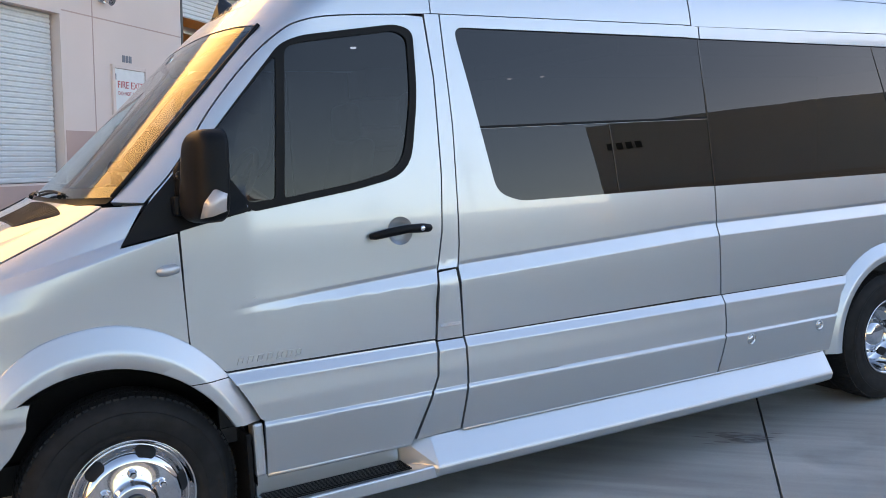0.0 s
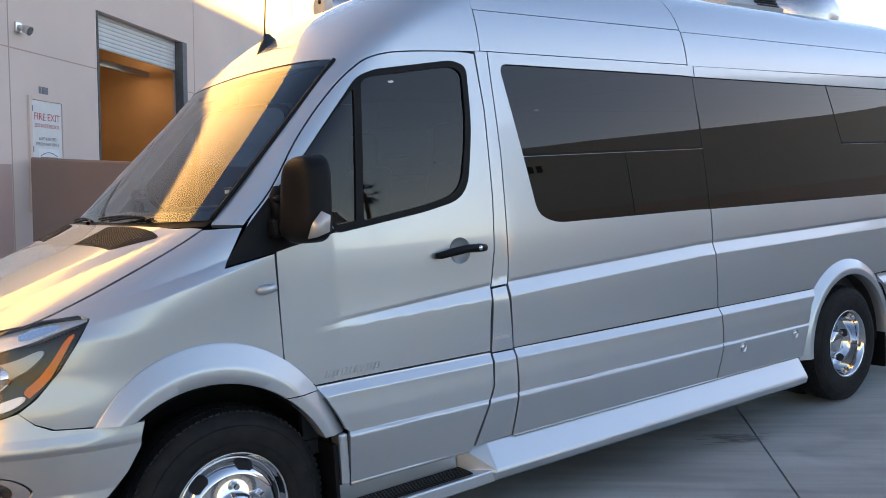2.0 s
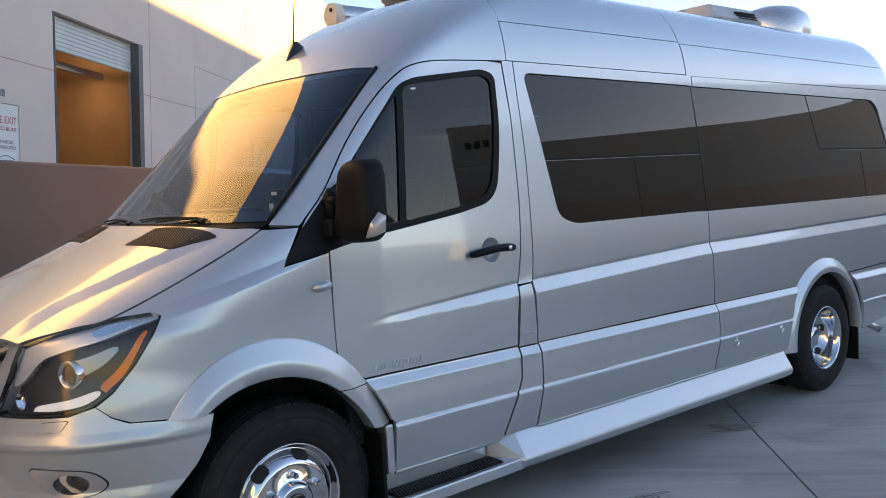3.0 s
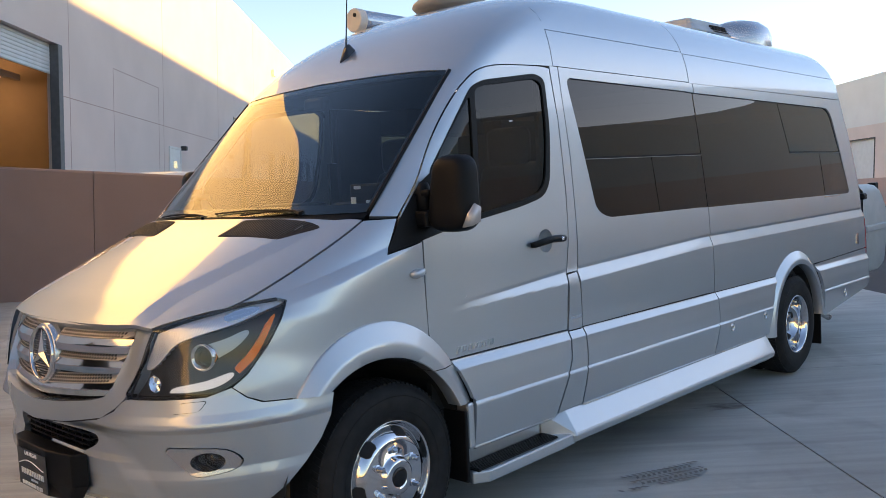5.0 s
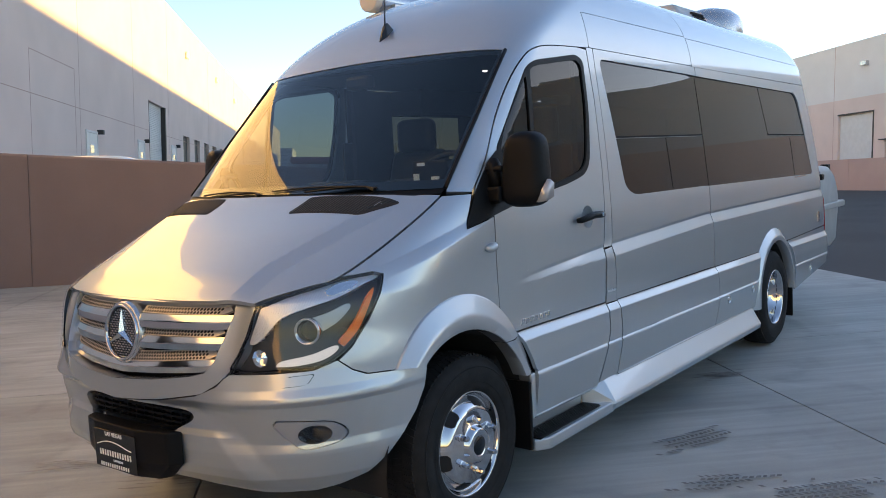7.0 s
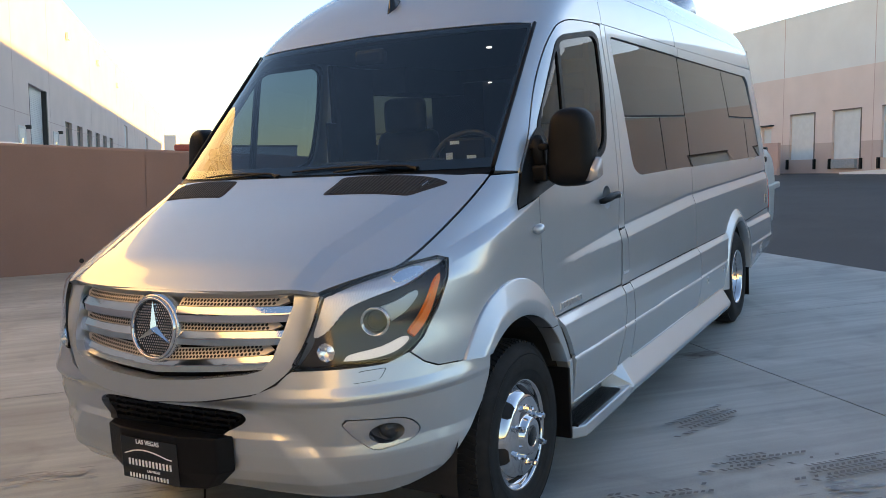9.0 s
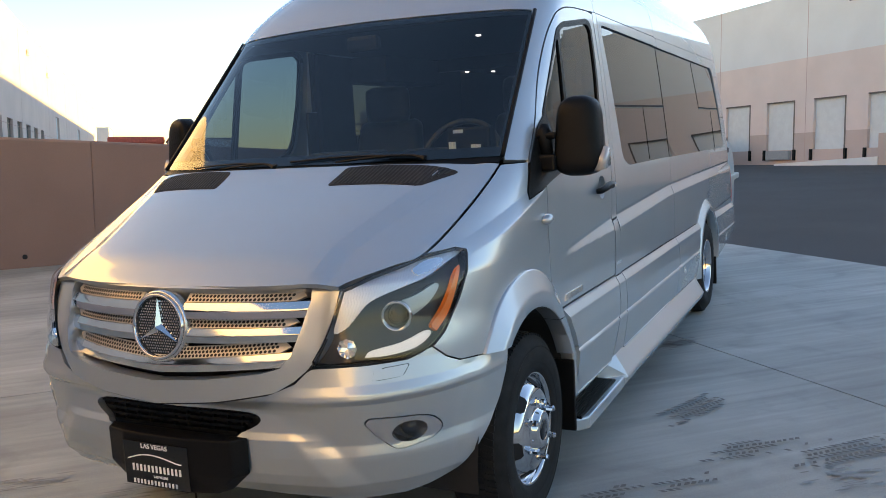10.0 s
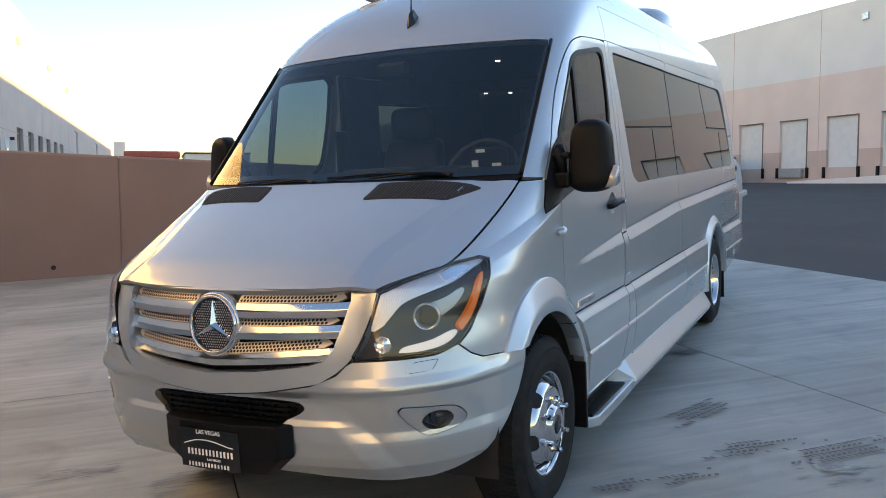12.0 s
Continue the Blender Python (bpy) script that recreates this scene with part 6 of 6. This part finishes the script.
part("instrument_hood", boxes((0.33, 0.52, -0.62, -0.24, 1.42, 1.515), bevel=0.03), INTERIOR, dash)
part("dash_binnacle", boxes((0.22, 0.40, -0.16, 0.18, 1.44, 1.52), bevel=0.02), INTERIOR, dash)
part("dash_unit", boxes((0.22, 0.30, -0.74, -0.54, 1.465, 1.60), bevel=0.012), PLASTIC, dash, "black box on the dash with white labels")
for y0, y1, z0, z1 in ((-0.62, -0.575, 1.575, 1.59), (-0.585, -0.552, 1.505, 1.54), (-0.70, -0.655, 1.51, 1.525)):
    part("sticker", boxes((0.217, 0.2195, y0, y1, z0, z1)), WHITE, dash, "small white label")
SW = Matrix.Translation((0.60, -0.43, 1.46)) @ pose(0, 0, 0, 0, -62, 0)
bm = bmesh.new()
for i in range(36):
    a0, a1 = 2 * math.pi * i / 36, 2 * math.pi * (i + 1) / 36
    q = []
    for a in (a0, a1):
        q.append([bm.verts.new(SW @ Vector(((0.195 + 0.015 * math.cos(b * math.pi / 4)) * math.cos(a), (0.195 + 0.015 * math.cos(b * math.pi / 4)) * math.sin(a), 0.015 * math.sin(b * math.pi / 4)))) for b in range(8)])
    for b in range(8):
        c = (b + 1) % 8
        bm.faces.new((q[0][b], q[1][b], q[1][c], q[0][c]))
bmesh.ops.remove_doubles(bm, verts=bm.verts, dist=1e-4)
steer = part("steering_wheel", bm, LEATHER, van, "black steering wheel", True)
part("wheel_hub", lathe([(0.0, 0.03), (0.06, 0.025), (0.075, 0.0), (0.05, -0.05), (0.03, -0.16)], SW, 20), INTERIOR, steer, "", True)
for k in range(3):
    a = radians(90 + 120 * k)
    part("spoke", tube([SW @ Vector((0.05 * math.cos(a), 0.05 * math.sin(a), 0.0)), SW @ Vector((0.19 * math.cos(a), 0.19 * math.sin(a), 0.0))], 0.012, 6), INTERIOR, steer)


def cab_seat(y):
    seat = new("cab_seat")
    seat.parent = van
    part("cushion", boxes((0.95, 1.45, y - 0.25, y + 0.25, 0.95, 1.12), bevel=0.05), LEATHER, seat, "black leather cushion", True)
    bm = boxes((1.34, 1.48, y - 0.25, y + 0.25, 1.05, 1.68), bevel=0.05)
    for v in bm.verts:
        v.co.x += 0.22 * (v.co.z - 1.05)
        v.co.y = y + (v.co.y - y) * (1 - 0.22 * max(0, (v.co.z - 1.25) / 0.43))
    part("backrest", bm, LEATHER, seat, "black leather backrest", True)
    bm = boxes((1.46, 1.56, y - 0.145, y + 0.145, 1.66, 1.88), bevel=0.045)
    part("headrest", bm, LEATHER, seat, "black leather headrest", True)
    part("pedestal", boxes((1.0, 1.4, y - 0.2, y + 0.2, 0.56, 0.96)), INTERIOR, seat)


for y in (-0.45, 0.45):
    cab_seat(y)
part("sensor_housing", boxes((0.47, 0.53, -0.085, 0.085, 1.985, 2.06), bevel=0.02), PLASTIC, van, "dark sensor housing behind the windshield")
SPOT = bpy.data.materials.new("ceiling_spot_light")
SPOT.use_nodes = True
SPOT.node_tree.nodes["Principled BSDF"].inputs["Emission Color"].default_value = (1, 0.95, 0.85, 1)
SPOT.node_tree.nodes["Principled BSDF"].inputs["Emission Strength"].default_value = 0.3
for x, y, z in ((1.27, -0.27, 2.096), (2.6, 0.39, 2.008), (2.75, 0.25, 2.008)):
    part("ceiling_spot", lathe([(0.0, -0.004), (0.011, -0.004), (0.015, 0.0), (0.015, 0.006)], Matrix.Translation((x, y, z)), 16), SPOT, van, "small lit ceiling spot")


# ---- things beyond ----
# fire door, sign and light on the near building
fire = tagged(new("fire_exit_door"), "white steel fire exit door with red lettering", "door", kind="structure")
part("door_leaf", boxes((10.74, 11.66, FY - 0.03, FY + 0.05, 1.2, 3.26), bevel=0.006), DOORPAINT, fire)
part("door_frame", boxes((10.66, 10.735, FY - 0.05, FY + 0.05, 1.2, 3.335), (11.665, 11.74, FY - 0.05, FY + 0.05, 1.2, 3.335), (10.735, 11.665, FY - 0.05, FY + 0.05, 3.265, 3.335), bevel=0.006), STUCCO, fire)
RED = material("red_print", (0.5, 0.05, 0.05), 0.6, vary=0.05)
GREY = material("grey_print", (0.2, 0.2, 0.22), 0.6, vary=0.05)
FM = Matrix(((1, 0, 0, 0), (0, 0, -1, FY - 0.034), (0, 1, 0, 0), (0, 0, 0, 1)))
lettering("FIRE EXIT", 0.19, Matrix.Translation((11.2, 0, 2.96)) @ FM, RED, fire, "red printed words")
lettering("DO NOT BLOCK", 0.10, Matrix.Translation((11.2, 0, 2.80)) @ FM, RED, fire, "red printed words")
lettering("AUTHORIZED", 0.085, Matrix.Translation((11.2, 0, 2.56)) @ FM, GREY, fire, "grey printed words")
lettering("PERSONNEL ONLY", 0.085, Matrix.Translation((11.2, 0, 2.46)) @ FM, GREY, fire, "grey printed words")
part("sign_plate", boxes((10.9, 11.55, FY - 0.036, FY - 0.031, 2.0, 2.38)), WHITE, fire, "white sign with a dark car outline")
part("sign_line", tube([(10.97 + 0.052 * i, FY - 0.037, 2.24 + 0.07 * math.sin(math.pi * i / 10)) for i in range(11)], 0.008, 5), GREY, fire)
for z, a, b in ((2.19, 10.96, 11.48), (2.10, 10.98, 11.46), (2.05, 10.96, 11.5)):
    part("print_bar", boxes((a, b, FY - 0.0385, FY - 0.0365, z, z + 0.035)), GREY, fire)
for k in range(3):
    part("number_bar", boxes((11.02 + 0.1 * k, 11.09 + 0.1 * k, FY - 0.012, FY + 0.01, 3.40, 3.53)), GREY, fire, "dark number stroke")
for z in (1.5, 2.3, 3.05):
    part("hinge", boxes((10.735, 10.765, FY - 0.045, FY - 0.03, z, z + 0.11)), GREY, fire)


def wall_lamp(x, z):
    w = tagged(new("wall_lamp"), "small grey security lamp on the warehouse wall", "lamp", group="wall lamps")
    part("backplate", boxes((x - 0.09, x + 0.09, FY - 0.05, FY - 0.001, z - 0.09, z + 0.09), bevel=0.01), SATIN, w)
    part("head", tube([(x + 0.02, FY - 0.05, z), (x + 0.02, FY - 0.16, z - 0.03), (x + 0.02, FY - 0.24, z - 0.07)], [0.05, 0.075, 0.085], 12), SATIN, w)


wall_lamp(10.45, 4.5)


def steel_door(x0, x1, z1):
    d = tagged(new("steel_door"), "pale steel side door with a small lamp arm", "door", group="side doors", kind="structure")
    part("leaf", boxes((x0, x1, FY - 0.02, FY + 0.05, 1.2, z1), bevel=0.006), DOORPAINT, d)
    part("frame", boxes((x0 - 0.07, x0 - 0.004, FY - 0.04, FY + 0.05, 1.2, z1 + 0.08), (x1 + 0.004, x1 + 0.07, FY - 0.04, FY + 0.05, 1.2, z1 + 0.08), (x0 - 0.004, x1 + 0.004, FY - 0.04, FY + 0.05, z1 + 0.004, z1 + 0.08), bevel=0.004), STUCCO2, d)
    part("sign", boxes((x0 + 0.42, x1 - 0.42, FY - 0.026, FY - 0.021, z1 - 0.68, z1 - 0.42)), SATIN, d)
    part("lamp_arm", boxes((x1 + 0.10, x1 + 0.28, FY - 0.22, FY - 0.001, z1 + 0.0, z1 + 0.16), bevel=0.02), DARKFRAME, d)


for a, b, z in ((26.0, 27.3, 3.4), (33.9, 35.1, 3.5), (41.7, 43.0, 3.65)):
    steel_door(a, b, z)
# small fittings high on the sunlit wall
for x, z in ((47.0, 9.1), (60.0, 9.3), (72.0, 9.0)):
    v = tagged(new("wall_vent"), "small square wall fitting", "vent", group="wall fittings")
    part("cover", boxes((x - 0.2, x + 0.2, FY - 0.16, FY - 0.001, z - 0.2, z + 0.2), bevel=0.03), SATIN, v)
v = tagged(new("wall_vent"), "small square wall fitting", "vent", group="wall fittings")
part("cover", boxes((33.6, 34.0, DY + 0.001, DY + 0.16, 10.2, 10.6), bevel=0.03), SATIN, v)
v = tagged(new("wall_vent"), "small square wall fitting", "vent", group="wall fittings")
part("cover", boxes((49.3, 49.9, DY + 0.001, DY + 0.3, 9.6, 9.9), bevel=0.03), SATIN, v)

# roll-up door inside the open bay: beam and lamps
part("door_beam", boxes((13.1, 16.9, FY + 0.9, FY + 1.05, 4.45, 4.6)), SATIN, near)
BAYLIGHT = bpy.data.materials.new("bay_strip_light")
BAYLIGHT.use_nodes = True
BAYLIGHT.node_tree.nodes["Principled BSDF"].inputs["Emission Color"].default_value = (1, 0.72, 0.42, 1)
BAYLIGHT.node_tree.nodes["Principled BSDF"].inputs["Emission Strength"].default_value = 2.6
bay = part("bay_lamp", boxes((18.0, 24.5, FY + 5.0, FY + 5.15, 5.62, 5.645)), BAYLIGHT, near, "lit ceiling strip inside the bay")

# a light car behind the wall
car = tagged(new("parked_car"), "pale car parked behind the yard wall", "car")
CARWHITE = material("white_car_paint", (0.75, 0.74, 0.72), 0.3, coat=1, vary=0.02)
cx, cy, cz = 14.7, 5.4, ground_z(14, 5.4) - 0.02
bm = boxes((cx + 1.2, cx + 5.9, cy - 0.95, cy + 0.95, cz + 0.35, cz + 1.45), bevel=0.12)
part("body", bm, CARWHITE, car, "", True)
bm = boxes((cx + 1.8, cx + 5.3, cy - 0.88, cy + 0.88, cz + 1.3, cz + 2.37), bevel=0.16)
for v in bm.verts:
    if v.co.z > cz + 1.9:
        v.co.x = cx + 3.5 + (v.co.x - cx - 3.5) * 0.88
        v.co.y = cy + (v.co.y - cy) * 0.85
part("cabin", bm, CARWHITE, car, "", True)
for a, b in ((2.15, 2.6), (3.2, 4.7)):
    part("side_window", boxes((cx + a, cx + b, cy - 0.83, cy - 0.77, cz + 1.7, cz + 2.24), bevel=0.02), GLOSSBLACK, car)
part("rear_window", boxes((cx + 1.88, cx + 1.98, cy - 0.6, cy + 0.6, cz + 1.7, cz + 2.15), bevel=0.02), GLOSSBLACK, car)
for a in (2.0, 4.9):
    for b in (-0.85, 0.85):
        part("car_tyre", lathe([(0.15, -0.1), (0.3, -0.1), (0.33, -0.06), (0.33, 0.06), (0.3, 0.1), (0.15, 0.1)], Matrix.Translation((cx + a, cy + b, cz + 0.33)) @ pose(0, 0, 0, 90, 0, 0), 24), RUBBER, car)

copy_thing(car, Matrix.Translation((43.3, -40.3, 1.0)))

# far end of the alley: low red-roofed and white sheds
shed = tagged(new("far_shed"), "distant low building with a red roof", "building")
part("walls", boxes((182, 200, -2.6, 7.6, -2, 6.6)), STUCCO, shed)
part("roof", boxes((181, 201, -3, 8, 6.6, 8.1), bevel=0.4), material("red_roof", (0.4, 0.08, 0.05), 0.7, vary=0.2, scale=2), shed)
shed = tagged(new("far_shed"), "distant pale flat-roofed building", "building")
part("walls", boxes((170, 195, -16, -3.7, -2, 7.2)), STUCCO2, shed)
part("roof", boxes((169.8, 195.2, -16.2, -3.5, 7.2, 7.5)), DARKFRAME, shed)
shed = tagged(new("far_shed"), "distant pale gabled building", "building")
part("walls", boxes((205, 230, 8.5, 30, -2, 11)), STUCCO2, shed)


def palm(x, y, h, seed):
    rnd = random.Random(seed)
    t = tagged(new("palm_tree"), "tall fan palm across the street", "tree", group="palms")
    pts = [(x + 0.25 * math.sin(i * 0.5 + seed), y, h * i / 8 + 0.5) for i in range(9)]
    part("trunk", tube(pts, [0.26, 0.22, 0.2, 0.19, 0.18, 0.17, 0.17, 0.18, 0.2], 10), material("palm_bark", (0.16, 0.11, 0.07), 0.9, vary=0.2), t)
    bm = bmesh.new()
    cx, cz = pts[-1][0], pts[-1][2]
    for k in range(46):
        a, el = rnd.uniform(0, 6.283), rnd.uniform(-0.9, 1.2)
        d = Vector((math.cos(a) * math.cos(el), math.sin(a) * math.cos(el), math.sin(el)))
        L = rnd.uniform(1.2, 1.9)
        c = Vector((cx, y, cz)) + d * L * 0.5
        side = d.cross(Vector((0, 0, 1))).normalized()
        for q in range(-5, 6):
            w = (side * q * 0.16 + d).normalized()
            tip = c + w * L * 0.62 + Vector((0, 0, -0.12 * abs(q) * 0.4 - 0.15))
            n = w.cross(d) if q else Vector((0, 0, 1))
            p = side * 0.03
            bm.faces.new([bm.verts.new(c - p), bm.verts.new(c + p), bm.verts.new(tip)])
        bm.faces.new([bm.verts.new(Vector((cx, y, cz)) - side * 0.02), bm.verts.new(Vector((cx, y, cz)) + side * 0.02), bm.verts.new(c)])
    part("crown", bm, material("palm_leaf", (0.06, 0.08, 0.03), 0.7, vary=0.2), t)


for i, (x, y, h) in enumerate(((-14.6, -62, 12.4), (-33.5, -62, 11.3), (-24, -66, 9.5), (-46, -64, 10.0), (-58, -70, 9.0), (-68, -66, 11), (-83, -70, 9.5), (-39, -72, 9.0))):
    palm(x, y, h, i)
for k in range(4):
    part("number_bar", boxes((-1.3 + 0.42 * k, -1.02 + 0.42 * k, DY + 0.001, DY + 0.06, 9.85, 10.25)), DARKFRAME, dock, "dark number stroke")
street = tagged(new("far_street_wall"), "distant low buildings across the street", "building")
part("walls", boxes((-160, -6, -100, -80, 0, 6.2)), STUCCO, street)
part("parapet", boxes((-160.2, -5.8, -100.2, -79.8, 6.2, 6.8)), PINK, street)

# dark tread prints on the concrete
PRINT = material("tyre_mark", (0.17, 0.167, 0.162), 0.85, vary=0.2, scale=30)


def tread_print(x0, y0, x1, y1, width, rows, seed):
    """A broken trail of tread blocks, from one spot of the apron to another."""
    rnd = random.Random(seed)
    bm = bmesh.new()
    a, b = Vector((x0, y0, 0)), Vector((x1, y1, 0))
    d = b - a
    L = d.length
    d.normalize()
    nrm = Vector((-d.y, d.x, 0))
    pitch = 0.034
    for i in range(int(L / pitch)):
        k = i * pitch
        worn = noise.noise(Vector((k * 2.3, seed * 5.7, 0.3))) * 1.5 + 0.9 * math.sin(math.pi * k / L) - 0.15
        for r in range(rows):
            edge = noise.noise(Vector((k * 5.0, r * 0.9, seed * 3.1)))
            if worn + edge * 0.9 + rnd.uniform(-0.25, 0.25) < 0.55:
                continue
            o = nrm * (width * (r / (rows - 1) - 0.5) + 0.05 * math.sin(k * 2.2 + seed))
            p = a + d * (k + (0.4 * pitch if r % 2 else 0)) + o
            hw, w = width / rows * 0.82, pitch * rnd.uniform(0.5, 0.78)
            lean = pitch * (0.45 if r % 2 else -0.4)
            q = [p, p + d * w, p + d * (w * rnd.uniform(0.8, 1.0) + lean) + nrm * hw, p + d * lean + nrm * hw]
            bm.faces.new([bm.verts.new((c.x, c.y, ground_z(c.x, c.y) + 0.004)) for c in q])
    return bm


for n, args in enumerate(((-0.01, -1.5, 0.43, -2.45, 0.17, 5), (-0.33, -1.55, -0.47, -2.55, 0.16, 5), (-0.61, -1.95, -0.68, -2.85, 0.16, 5), (-0.58, -0.95, -0.72, -1.7, 0.12, 4))):
    m = tagged(new("tread_mark"), "dark tyre tread print on the concrete", "tyre mark", group="tyre marks", kind="structure")
    tagged(part("print", tread_print(*args, n + 3), PRINT, m), kind="stuff")

# damp and oily streaks on the concrete
DAMP = material("damp_concrete", (0.19, 0.19, 0.186), 0.45, vary=0.25, scale=14)


def streaks(x, y, across, along, count, seed):
    """A stain made of thin overlapping slivers that run along Y, denser in its middle."""
    rnd = random.Random(seed)
    bm = bmesh.new()
    for _ in range(count):
        px, py = x + rnd.gauss(0, across * 0.4), y + rnd.gauss(0, along * 0.35)
        half, wide = along * rnd.uniform(0.06, 0.22), across * rnd.uniform(0.02, 0.07)
        lift = 0.0035 + rnd.uniform(0, 0.0012)
        n = 10
        pts = []
        for k in range(n):
            a = 2 * math.pi * k / n
            rr = 1 + rnd.uniform(-0.3, 0.3)
            qx, qy = px + wide * rr * math.sin(a) + 0.06 * half * math.cos(a), py + half * rr * math.cos(a)
            pts.append(bm.verts.new((qx, qy, ground_z(qx, qy) + lift)))
        bm.faces.new(pts)
    return bm


# the first, under the nose, is damp with some of the van's shadow coloured in
for n, args in enumerate(((0.40, 0.55, 0.15, 0.55, 110), (0.74, 1.40, 0.10, 0.30, 36), (1.50, -2.83, 0.16, 0.30, 34), (1.62, -3.06, 0.03, 0.06, 8), (-0.86, -2.12, 0.16, 0.26, 30))):
    stain = tagged(new("ground_stain"), "dark damp stain soaked into the pale concrete", "stain", group="stains", kind="structure")
    tagged(part("streak", streaks(*args, n + 40), DAMP, stain), kind="stuff")
